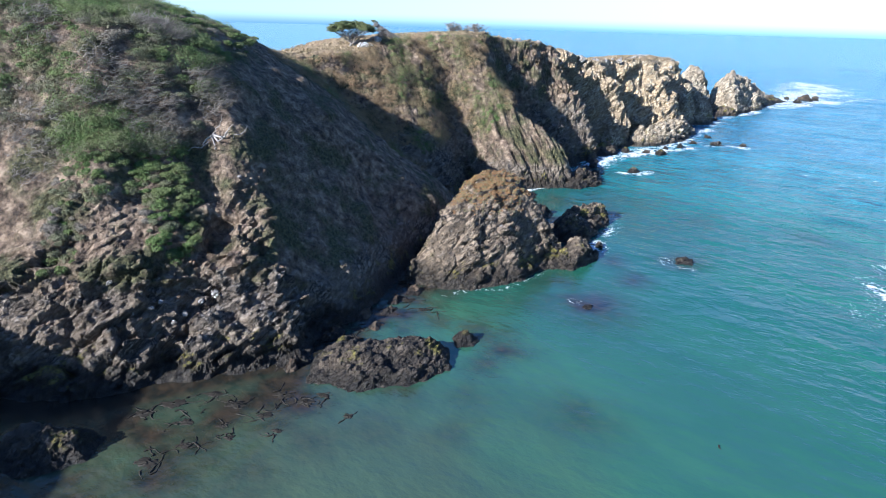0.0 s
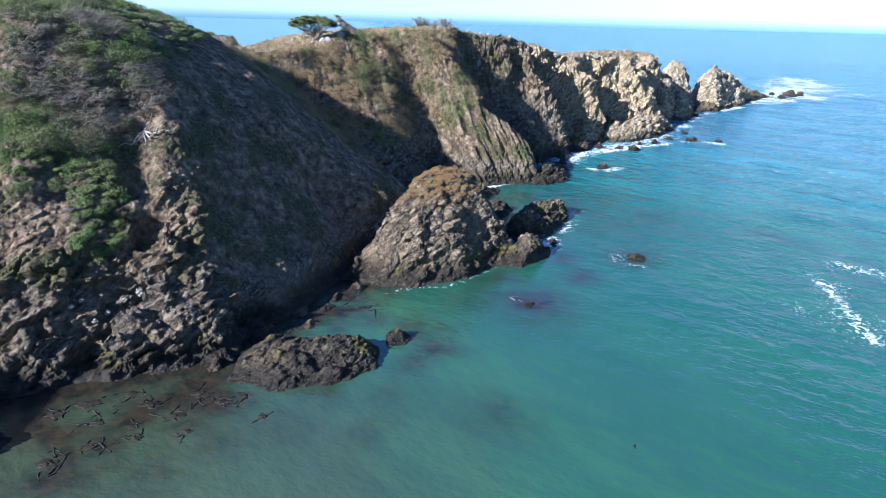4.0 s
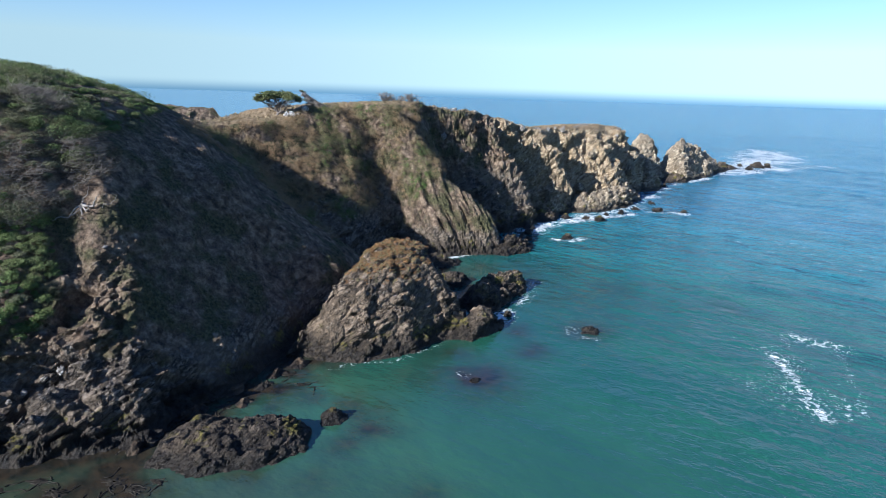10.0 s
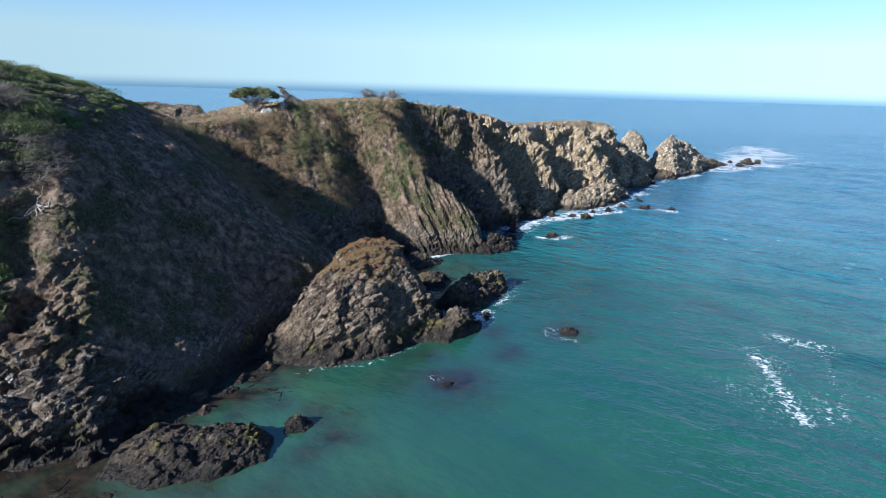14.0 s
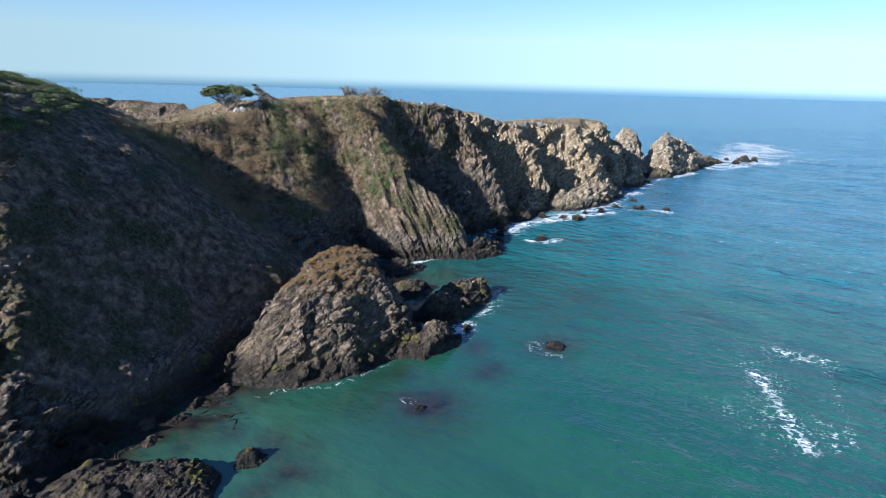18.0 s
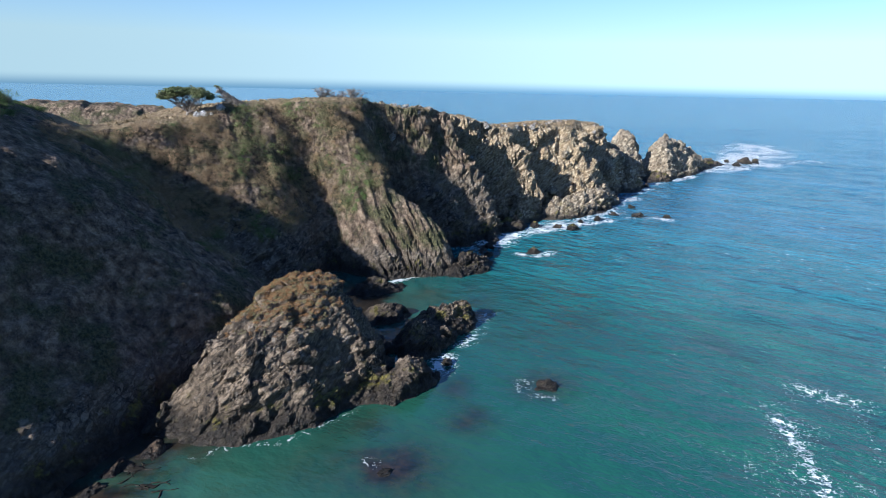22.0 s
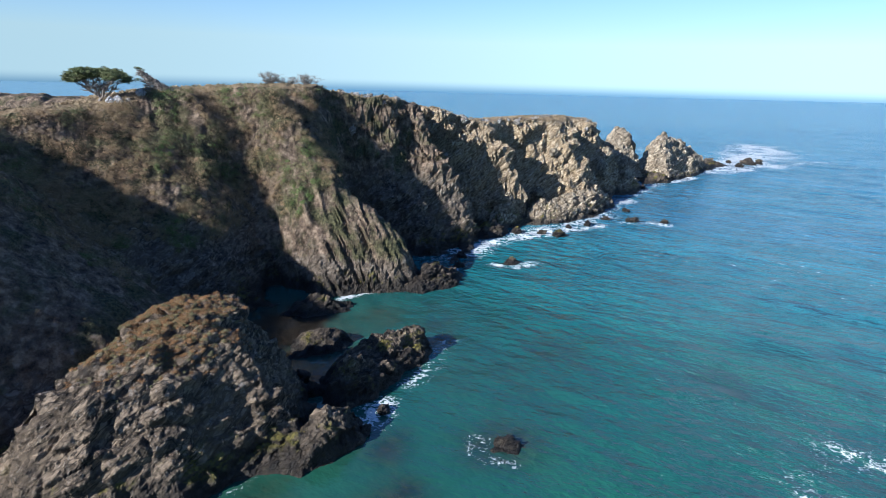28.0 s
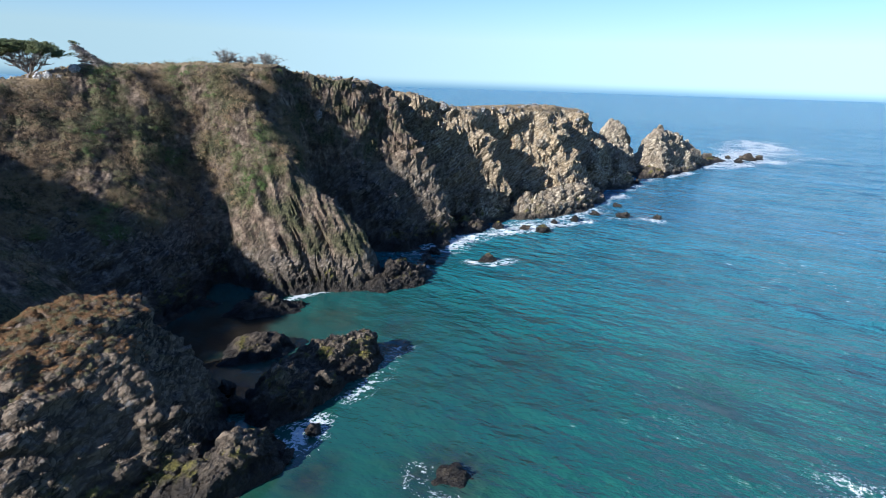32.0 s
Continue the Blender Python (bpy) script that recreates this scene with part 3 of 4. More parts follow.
# ---- rocks standing in the sea ----
def landform(name, outline, peaks, slope, spacing, mat, label, category, relief=(0.5, 0.3, 0.15), scale=1.0, base=1.0, veg_from=99.0, seed=0, rough=0.9, group=""):
    """A rock from its waterline; peaks: (x, y, height, fall per metre) that cap it."""
    ox, oy = [p[0] for p in outline], [p[1] for p in outline]
    xs = np.arange(min(ox) - 2.5, max(ox) + 2.5, spacing)
    ys = np.arange(min(oy) - 2.5, max(oy) + 2.5, spacing)
    nx, ny = len(xs), len(ys)
    xx, yy = np.meshgrid(xs, ys)
    x, y = xx.ravel(), yy.ravel()
    w = np.stack([x, y, 0 * x + seed], 1)
    xw = x + rough * fbm(w / (6 * scale), 2, seed + 3)
    yw = y + rough * fbm(w / (6 * scale), 2, seed + 4)
    d = inside_dist(xw, yw, outline)
    z = np.where(d > 0, slope * d + base * (1 - np.exp(-np.maximum(d, 0) / 0.9)), d * 0.8)
    cap = np.full(x.shape, -9.0)
    for px, py, pz, fall in peaks:
        cap = np.maximum(cap, pz - fall * np.hypot(xw - px, yw - py))
    z = smin(z, cap, 0.5)

    def amount(p, n):
        r = relief[0] * rock_relief(p, 2.6 * scale, seed + 40) + 1.2 * relief[1] * facets(bedded(p, 1.3 * scale, seed + 50), seed + 50) + 1.6 * relief[2] * facets(bedded(p, 0.62 * scale, seed + 60), seed + 60) + 0.7 * relief[2] * facets(bedded(p, 0.33 * scale, seed + 70), seed + 70)
        return r * np.clip((p[:, 2] + 0.8) / 1.8, 0.25, 1) + 0.15 * fbm(p / 1.3, 3, seed)

    p, n, q = displaced(xs, ys, z, nx, ny, amount)
    faces = grid_faces(nx, ny)
    keep = (q[faces, 2] > -1.6).any(1)
    used = np.unique(faces[keep])
    remap = np.zeros(len(q), np.int64)
    remap[used] = np.arange(len(used))
    veg = np.clip((p[:, 2] - veg_from) / 4, 0, 0.6)
    values = {"veg": veg[used], "grass": (veg * 0.4)[used], "pale": 0 * veg[used]}
    centre = np.array([np.mean(ox), np.mean(oy), 0.0])
    ob = sheet(name, q[used] - centre, remap[faces[keep]], mat, False, values)
    ob.location = centre
    return tagged(ob, label, category, group)


STACK = [(-4, 71.5), (1, 69), (5.5, 69.5), (11, 72), (14.5, 76), (18, 80), (17.5, 86), (16.5, 91), (12, 95), (5, 95), (0, 88), (-2.5, 79)]
landform("tall_rock", STACK, [(8.5, 85.5, 11.2, 0.25), (4.5, 81.5, 10.6, 0.75), (12.5, 86.5, 11.1, 0.32), (0, 75, 5.5, 0.8), (12, 76, 5, 0.7), (6, 74, 6.5, 0.8)], 1.5, 0.11, ROCK_STACK,
         "large brown-grey rock stack topped with rusty plants in the sea", "sea stack", (0.42, 0.22, 0.085), 1.0, 1.2, 9.0, 100)
LOW = [(-12, 47.5), (-7, 46.3), (-2.5, 47.5), (1.5, 50.5), (1.2, 54), (-2, 56), (-6, 56.5), (-9.5, 55), (-11.5, 51)]
landform("low_rock", LOW, [(-7, 51, 1.7, 0.16), (-2, 52.5, 2.3, 0.3), (-9.5, 53.5, 2.0, 0.4)], 1.0, 0.12, ROCK_BARE,
         "low black rock with yellow-green weed lying awash in shallow water", "rock", (0.24, 0.17, 0.10), 0.8, 0.5, 99, 200)
landform("low_rock", [(2.2, 54.5), (4.6, 54.8), (5.2, 57.3), (3.2, 58.4), (1.6, 57)], [(3.5, 56.5, 1.15, 0.4)], 1.1, 0.12, ROCK_BARE,
         "small black weed-covered rock beside a larger low rock in the water", "rock", (0.18, 0.14, 0.08), 0.6, 0.4, 99, 210)
SHELF = [(18, 87), (21, 85.5), (23, 88), (26, 93), (29.5, 99), (29, 103), (25, 102), (21, 98), (18, 93)]
landform("rock_shelf", SHELF, [(20.7, 89.5, 4.2, 0.5), (26, 98, 3.6, 0.3)], 1.3, 0.16, ROCK_STACK,
         "long dark wave-washed rock ledge running out from the sea stack", "rock", (0.4, 0.28, 0.12), 1.0, 0.8, 99, 300)
landform("boulder", [(15.6, 77), (19, 76.2), (23, 80.5), (23, 84.3), (18.6, 85)], [(19.8, 81, 3.3, 0.42)], 1.4, 0.13, ROCK_STACK,
         "rounded grey-brown boulder at the foot of the sea stack", "boulder", (0.3, 0.2, 0.1), 0.8, 0.8, 99, 310)
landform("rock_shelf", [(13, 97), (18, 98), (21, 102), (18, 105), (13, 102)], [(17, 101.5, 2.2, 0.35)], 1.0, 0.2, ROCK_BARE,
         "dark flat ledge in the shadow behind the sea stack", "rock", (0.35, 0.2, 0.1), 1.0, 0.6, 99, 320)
landform("islet", [(33.2, 79), (35.5, 78.6), (37, 80), (36, 82), (33.8, 81.5)], [(35, 80.4, 0.75, 0.4)], 1.0, 0.12, ROCK_BARE,
         "lone black rock breaking the surface with foam round it", "rock", (0.25, 0.18, 0.1), 0.6, 0.4, 99, 330)
landform("islet", [(16.4, 63.8), (18.6, 64), (19.4, 65.6), (17.2, 66)], [(18, 65, 0.55, 0.3)], 0.9, 0.12, ROCK_BARE,
         "dark rock just awash in green shallow water", "rock", (0.15, 0.12, 0.1), 0.5, 0.2, 99, 340)
landform("islet", [(42.4, 134.6), (44.9, 134.4), (45.8, 136.4), (43.4, 137.6)], [(44, 136, 1.5, 0.5)], 1.0, 0.2, ROCK_BARE,
         "small dark rock off the headland with foam round it", "rock", (0.25, 0.18, 0.1), 0.6, 0.4, 99, 350)
landform("pointed_rock", [(89, 236), (96, 231), (104, 235), (107, 243), (103, 251), (93, 252), (88, 245)], [(97, 243, 17.0, 0.5), (93, 239, 12.5, 0.6)], 2.2, 0.45, ROCK_TAN,
         "pale tan pointed rock stack off the end of the headland", "sea stack", (0.75, 0.45, 0.2), 1.6, 1.5, 99, 400)
landform("pointed_rock", [(104, 239), (112, 233), (123, 244), (134, 257), (143, 267), (138, 273), (124, 268), (108, 257)],
         [(114, 246, 15.9, 0.5), (121, 252, 13.4, 0.55), (129, 259, 10, 0.6), (136, 266, 5.5, 0.8)], 1.7, 0.5, ROCK_TAN,
         "pale tan jagged rock stack off the end of the headland", "sea stack", (0.8, 0.45, 0.2), 1.8, 1.2, 99, 410)
landform("islet", [(138, 268), (146, 272), (156, 280), (150, 283), (140, 276)], [(146, 275, 4, 0.35), (152, 280, 2.4, 0.4)], 1.0, 0.5, ROCK_BARE,
         "low dark rocks at the tip of the headland in breaking surf", "rock", (0.5, 0.3, 0.1), 1.2, 0.5, 99, 420)


for outline, high, seed in (([(-12, 55.5), (-9.5, 56), (-9, 58.5), (-11, 59)], 1.3, 360), ([(-9.5, 59.5), (-7, 60.5), (-6.4, 63), (-8.6, 63.5)], 0.9, 365),
                            ([(-6, 64.5), (-4, 65.2), (-3.2, 67), (-5, 68)], 1.0, 370), ([(-14, 49), (-12.4, 50), (-12.6, 52), (-14.4, 51.4)], 1.2, 375),
                            ([(-33.5, 36), (-29, 35.6), (-25.4, 37), (-25, 39.6), (-28, 41), (-32.5, 41)], 2.6, 380),
                            ([(-10, 53.2), (-7.4, 53), (-6.4, 55), (-7.4, 57), (-9.6, 56.4)], 1.0, 381), ([(-8, 57.6), (-5.8, 57.4), (-4.8, 60), (-6.6, 61.6)], 0.7, 382),
                            ([(-6.4, 61.6), (-4.6, 61.4), (-3.4, 64.2), (-5.4, 64.8)], 0.8, 383), ([(-4.2, 66.6), (-2, 66.8), (-0.8, 69.6), (-3, 71)], 0.9, 384)):
    middle = np.mean(outline, 0)
    landform("awash_rock", outline, [(middle[0], middle[1], high, 0.4)], 0.9, 0.14, ROCK_BARE if high > 2 else ROCK_WEED, "low reddish-brown weed-covered rock awash at the cliff foot", "rock",
             (0.25, 0.18, 0.1), 0.6, 0.3, 99, seed, 0.6, "weedy rocks along the cliff foot")
landform("rock_ledge", [(10, 110), (14, 109), (19, 111.5), (20, 115), (15, 116), (11, 114)], [(15, 112.5, 1.8, 0.25)], 0.9, 0.2, ROCK_BARE,
         "low dark ledge with foam at the foot of the headland", "rock", (0.35, 0.22, 0.1), 0.9, 0.4, 99, 385)
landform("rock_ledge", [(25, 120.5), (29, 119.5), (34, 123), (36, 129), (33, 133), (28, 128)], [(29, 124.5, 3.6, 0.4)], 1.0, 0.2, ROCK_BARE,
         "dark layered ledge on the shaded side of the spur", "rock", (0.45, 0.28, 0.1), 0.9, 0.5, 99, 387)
landform("rock_ledge", [(40, 152), (46, 154), (48, 159), (44, 161), (40, 158)], [(44, 157, 3.0, 0.35)], 1.0, 0.25, ROCK_BARE,
         "dark wet ledge at the foot of a pale spur", "rock", (0.4, 0.25, 0.1), 1.0, 0.5, 99, 388)
landform("rock_ledge", [(50, 164), (60, 167), (72, 178), (80, 190), (76, 194), (66, 186), (54, 175)], [(57, 173, 4.4, 0.35), (64, 180, 5.5, 0.4), (72, 186, 8.0, 0.55), (76, 190, 6.5, 0.6)], 1.2, 0.26, ROCK_TAN,
         "broken brown rock platform below the pale headland cliffs", "rock", (0.7, 0.4, 0.2), 1.3, 0.8, 99, 390)
landform("rock_fin", [(42.5, 163), (46, 161), (51.5, 164.5), (51, 169), (46, 170)], [(45.5, 166, 10.5, 1.1), (49, 165.5, 6.0, 0.8)], 2.0, 0.24, ROCK_TAN,
         "leaning tan rock fin at the foot of the headland cliffs", "rock", (0.6, 0.4, 0.2), 1.2, 0.8, 99, 392)
landform("rock_ledge", [(84, 204), (92, 209), (98, 220), (94, 224), (86, 215)], [(91, 215, 4.5, 0.4)], 1.2, 0.3, ROCK_TAN,
         "tan tumbled rocks at the foot of the headland", "rock", (0.8, 0.5, 0.2), 1.3, 0.8, 99, 394)
landform("rock_ledge", [(100, 226), (110, 229), (118, 240), (112, 241), (102, 234)], [(108, 234, 3.2, 0.3)], 1.0, 0.35, ROCK_BARE,
         "brown wave-washed ledge below the far stacks", "rock", (0.5, 0.3, 0.1), 1.2, 0.6, 99, 396)


landform("far_headland", [(-72, 282), (-67, 292), (-86, 312), (-150, 330), (-260, 330), (-260, 270), (-150, 268), (-100, 272)],
         [(-90, 292, 20.4, 0.08), (-135, 300, 20.8, 0.04), (-180, 300, 20.8, 0.04), (-230, 300, 20.5, 0.04)], 1.5, 1.6, ROCK_NEAR,
         "distant low headland with olive scrub and a dry grassy top", "headland", (0.8, 0.5, 0.2), 4.0, 1.5, 4.0, 430)


# ---- boulders ----
def boulder_mesh(name, seed, mat, flat=0.75):
    bm = bmesh.new()
    bmesh.ops.create_icosphere(bm, subdivisions=3, radius=1.0)
    co = np.array([v.co for v in bm.verts])
    r = 1 + 0.34 * rock_relief(co * 2.2 + seed * 9.1, 1.6, seed) + 0.12 * fbm(co * 3 + seed, 3, seed)
    co = co * r[:, None] * (1.0, 0.8, flat)
    for v, c in zip(bm.verts, co):
        v.co = c
    me = bpy.data.meshes.new(name)
    bm.to_mesh(me)
    bm.free()
    me.materials.append(mat)
    return me


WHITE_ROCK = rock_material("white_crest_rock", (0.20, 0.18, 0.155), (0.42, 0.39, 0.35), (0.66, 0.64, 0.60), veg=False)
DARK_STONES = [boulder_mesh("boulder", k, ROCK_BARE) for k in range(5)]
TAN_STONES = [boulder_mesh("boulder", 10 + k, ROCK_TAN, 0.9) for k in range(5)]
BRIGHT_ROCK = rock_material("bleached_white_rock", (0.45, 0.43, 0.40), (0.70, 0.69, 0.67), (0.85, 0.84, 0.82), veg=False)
BRIGHT_STONES = [boulder_mesh("crest_rock", 30 + k, BRIGHT_ROCK, 0.9) for k in range(3)]
WHITE_STONES = [boulder_mesh("crest_rock", 20 + k, WHITE_ROCK, 0.8) for k in range(5)]
pick = random.Random(5)


def stone(name, meshes, x, y, size, label, category, group, z=None, sink=0.25, tall=1.0):
    if z is None:
        z = float(mainland_height(np.array([x]), np.array([y]))[0][0])
    ob = new(name, pick.choice(meshes))
    ob.location = (x, y, max(z, -0.4) + size * (0.7 - sink) * tall * 0.5)
    ob.rotation_euler = (pick.uniform(-0.4, 0.4), pick.uniform(-0.4, 0.4), pick.uniform(0, 6.3))
    ob.scale = (size, size * pick.uniform(0.8, 1.1), size * tall)
    return tagged(ob, label, category, group)


for x, y, size in ((76, 203, 2.4), (80, 205, 1.9), (86, 222, 2.6), (90, 226, 2.2), (83, 210, 2.2), (88, 212, 1.8), (94, 226, 2.0), (79, 198, 1.6), (73, 196, 1.5), (97, 233, 1.8), (68, 190, 1.3), (58, 181, 1.6), (62, 186, 1.2)):
    stone("boulder", TAN_STONES, x, y, size, "pale tan boulder fallen at the foot of the headland", "boulder", "tan boulders below the headland", tall=pick.choice((1.0, 1.2, 1.6)))
for x, y, size in ((77.5, 170, 1.3), (84.5, 169, 1.0), (57, 155, 1.5), (54, 157, 0.9), (66, 166, 1.0), (61, 163, 0.8), (72, 172, 0.9), (80, 182, 0.9), (98, 219, 1.1), (49, 158, 1.2), (113, 236, 1.4),
                   (36, 139, 1.0), (35, 133, 0.9), (166, 284, 2.6), (173, 288, 1.8), (158, 276, 1.6), (160, 288, 1.4), (24.5, 86, 0.8), (16.8, 84.5, 1.3), (17.5, 89.5, 1.1), (18.6, 91, 0.9), (23, 82.5, 0.7), (16, 92.5, 1.0), (15.8, 77.5, 0.8), (17.6, 85.8, 0.9)):
    stone("boulder", DARK_STONES, x, y, size, "dark wet boulder standing in the wash", "boulder", "dark boulders in the wash", z=0.0)
for x, y, size in ((-14.0, 125.6, 0.7), (-14.9, 125.2, 0.6), (-12.9, 126.4, 0.42), (-11.9, 128.3, 0.75)):
    stone("crest_rock", BRIGHT_STONES, x, y, size, "bright white weathered rock beside the cypress on the crest", "rock", "white rocks beside the cypress", sink=-0.2)
for x, y, size in ((-21.3, 54.6, 0.8), (-25.4, 51.9, 0.45), (-24.3, 51.5, 0.55), (-23.6, 52.6, 0.5), (-25.9, 51.1, 0.4), (-22.4, 53.8, 0.6), (-29.8, 52.0, 0.5), (-33.1, 51.4, 0.5), (-27.3, 50.1, 0.4), (-26.8, 52.5, 0.45), (-20.9, 64.0, 0.5)):
    stone("pale_rock", WHITE_STONES, x, y, 0.62 * size, "pale grey rock stuck in the brown cliff face", "rock", "pale rocks in the near cliff", sink=0.5, tall=0.8)
for a in np.linspace(0, 1, 46):
    x, y = float(np.interp(a, (0, 0.3, 0.6, 1), (13, 34, 58, 82))), float(np.interp(a, (0, 0.3, 0.6, 1), (150.5, 171, 197, 222)))
    x, y = x + pick.uniform(-0.5, 3.6), y + pick.uniform(-3.6, 0.5)
    stone("crest_rock", WHITE_STONES, x, y, pick.uniform(0.4, 0.95), "pale lichen-covered rock outcrop along the headland crest", "rock", "pale rocks along the crest", sink=0.6, tall=pick.uniform(0.7, 1.2))


# ---- the sea ----
FOAM = [([(26.5, 91), (30.2, 97), (31, 102)], 1.2, 0.43), ([(22.5, 83.5), (24, 86.5)], 1.4, 0.62), ([(1, 68), (8, 70), (15, 75), (18, 78)], 0.5, 0.40),
        ([(33, 81), (32.8, 79), (34.6, 77.6)], 0.8, 0.6), ([(31, 124), (34.5, 132)], 0.9, 0.8), ([(42, 133.6), (45.6, 133.4), (47.5, 135.5)], 1.3, 0.8),
        ([(37, 141), (41, 149), (47, 156), (54, 161), (64, 168), (74, 178)], 3.0, 0.60), ([(47, 153), (56, 157.5), (62, 163)], 1.6, 0.8), ([(62, 160), (70, 167)], 1.4, 0.6), ([(76, 168.5), (81, 169), (84, 166)], 1.6, 0.62), ([(72, 175), (80, 187), (88, 202), (96, 216)], 3.0, 0.60),
        ([(100, 224), (111, 231), (124, 245)], 2.2, 0.8), ([(142, 262), (152, 268), (166, 277), (178, 284)], 6.0, 0.86), ([(152, 278), (172, 298), (184, 315)], 11.0, 0.84), ([(180, 308), (205, 345), (216, 368)], 15.0, 0.76), ([(180, 286), (205, 298)], 5.0, 0.62), ([(190, 318), (206, 316)], 3.0, 0.7), ([(128, 250), (142, 260)], 2.0, 0.65),
        ([(57, 73), (56.3, 69.5), (55.2, 66.5), (54.6, 63), (53.7, 60), (53.3, 57.2)], 0.75, 0.60), ([(56.6, 71), (55, 65), (54, 60)], 3.0, 0.30), ([(62.5, 79.5), (65, 77), (68, 75.5)], 2.2, 0.36), ([(57, 75), (60, 76.5), (63, 79)], 1.6, 0.27), ([(66.5, 75), (64, 70), (61.5, 65), (58, 58)], 0.8, 0.33), ([(57, 64), (57.5, 61), (56, 57)], 0.5, 0.42), ([(49, 66), (51, 58)], 3.0, 0.2), ([(16, 66.2), (17.2, 66.5)], 0.5, 0.5), ([(14, 115), (22, 119)], 0.7, 0.7)]
# kelp and reefs, plus painted shade behind the stack and at the left shore
REEFS_AND_SHADE = [(-8, 56, 3.2, 1.2), (-5.5, 61, 3.2, 1.2), (-3.2, 66.5, 3.2, 1.1), (7, 54.5, 3, 0.7), (5, 57, 2.5, 0.9), (4.5, 51, 2.2, 0.5), (-3, 46.5, 3, 0.5), (-20, 36, 5, 0.75), (-26, 34, 6, 0.9), (-14, 36.5, 4, 0.5), (-9, 39.5, 3, 0.4), (16, 72, 4, 0.5), (24, 80, 4, 0.5), (-13, 50, 5, 1.3), (-10, 56, 5, 1.3), (-6, 62, 5, 1.2), (-3, 69, 5, 1.1), (18, 66, 5.5, 0.95), (34, 93, 9, 0.32), (30, 108, 10, 0.4), (24, 110, 6, 0.5), (-28, 38, 6, 1.0), (-34, 34, 7, 1.0), (8, 104, 8, 1.4), (11, 110, 7, 1.4), (14, 104, 6, 1.2), (12, 99, 5, 1.1), (-9, 60, 4, 0.9), (-5, 68, 4, 0.9), (20, 98, 4, 0.7), (17, 93, 3, 0.9), (18, 66, 4.5, 0.8), (26, 73, 3.0, 0.7), (6, 58, 3.5, 0.7), (-17, 44, 5, 0.95), (-21, 41, 5, 0.9), (-13, 41, 3.5, 0.7), (-18, 38, 3.5, 0.75), (-12, 46, 3.5, 0.85), (-24, 42, 4, 0.95), (-5, 41, 2.5, 0.35), (3, 46, 2.5, 0.35), (2, 42, 2.5, 0.3), (-10, 64, 4, 0.85), (35, 81, 4, 0.7), (0, 60, 3, 0.5), (12, 44, 4, 0.35), (44, 100, 5, 0.35), (60, 92, 4, 0.35)]


def build_sea():
    xs = steps((-2100, -700, 200), (-700, -60, 40), (-60, 90, 0.6), (90, 200, 1.4), (200, 420, 2.6), (420, 700, 20), (700, 2300, 200))
    ys = steps((-1200, -20, 60), (-20, 25, 3), (25, 130, 0.6), (130, 300, 1.4), (300, 520, 2.6), (520, 700, 15), (700, 2150, 145))
    nx, ny = len(xs), len(ys)
    xx, yy = np.meshgrid(xs, ys)
    x, y = xx.ravel(), yy.ravel()
    near = (x > -60) & (x < 420) & (y > -20) & (y < 520)
    foam, reef_shade, depth = np.zeros(x.shape), np.zeros(x.shape), np.ones(x.shape)
    xn, yn = x[near], y[near]
    p = np.stack([xn, yn, 0 * xn], 1)
    wx, wy = xn + 1.6 * fbm(p / 5, 3, 7), yn + 1.6 * fbm(p / 5, 3, 8)
    d = -inside_dist(xn, yn, SHORE)
    f = 0.34 * np.exp(-np.maximum(d, 0) / 1.2) * np.clip((yn - 122) / 20, 0.1, 1)
    for line, wide, much in FOAM:
        e, _ = seg_dist(wx, wy, line)
        f = np.maximum(f, 0.84 * much * np.exp(-((e / wide) ** 2) * 0.6))
    f = f * np.clip(0.82 + 0.75 * fbm(p / 6.5, 3, 14), 0.3, 1.15)
    r = np.where(yn < 58, 0.95, 0.75) * np.exp(-np.maximum(d, 0) / 3.8) * np.clip((130 - yn) / 30, 0, 1)
    for cx, cy, size, much in REEFS_AND_SHADE:
        r = np.maximum(r, much * np.exp(-(((wx - cx) ** 2 + (wy - cy) ** 2) / size**2)) * (0.7 + 0.6 * fbm(p / 2.5, 3, 9)))
    foam[near], reef_shade[near] = f, np.clip(1.35 * r, 0, 1)
    depth = np.clip(np.hypot(np.maximum(x - 0, 0), np.maximum(y - 40, 0)) / 170, 0, 1)
    exposed = np.clip((x - 24 + 0.12 * (y - 60)) / 62, 0, 1)
    z = np.zeros(x.shape)
    z[near] = (0.03 + 0.28 * exposed[near]) * fbm(np.stack([(xn * 0.77 - yn * 0.64) / 11, (yn * 0.77 + xn * 0.64) / 4.5, 0 * xn], 1), 3, 12)
    ob = sheet("water", np.stack([x, y, z], 1), grid_faces(nx, ny), SEA, True, {"foam": foam, "reef_shade": reef_shade, "depth": depth, "exposed": exposed})
    tagged(ob, "teal sea with swell, white foam, dark kelp and painted shade patches reaching the horizon", "sea", "", "structure")


build_sea()


# ---- scrub and trees ----
def surface(x, y):
    """Height and normal of the mainland."""
    e = 0.4
    z, d = mainland_height(x, y)
    zx, zy = mainland_height(x + e, y)[0], mainland_height(x, y + e)[0]
    n = np.stack([-(zx - z) / e, -(zy - z) / e, np.ones_like(z)], 1)
    return z, d, n / np.linalg.norm(n, axis=1)[:, None]


def on_surface(x, y, z, n):
    """Places on the mainland's surface, relief included."""
    p = np.stack([x, y, z], 1)
    return p + n * land_relief(p, n)[:, None]


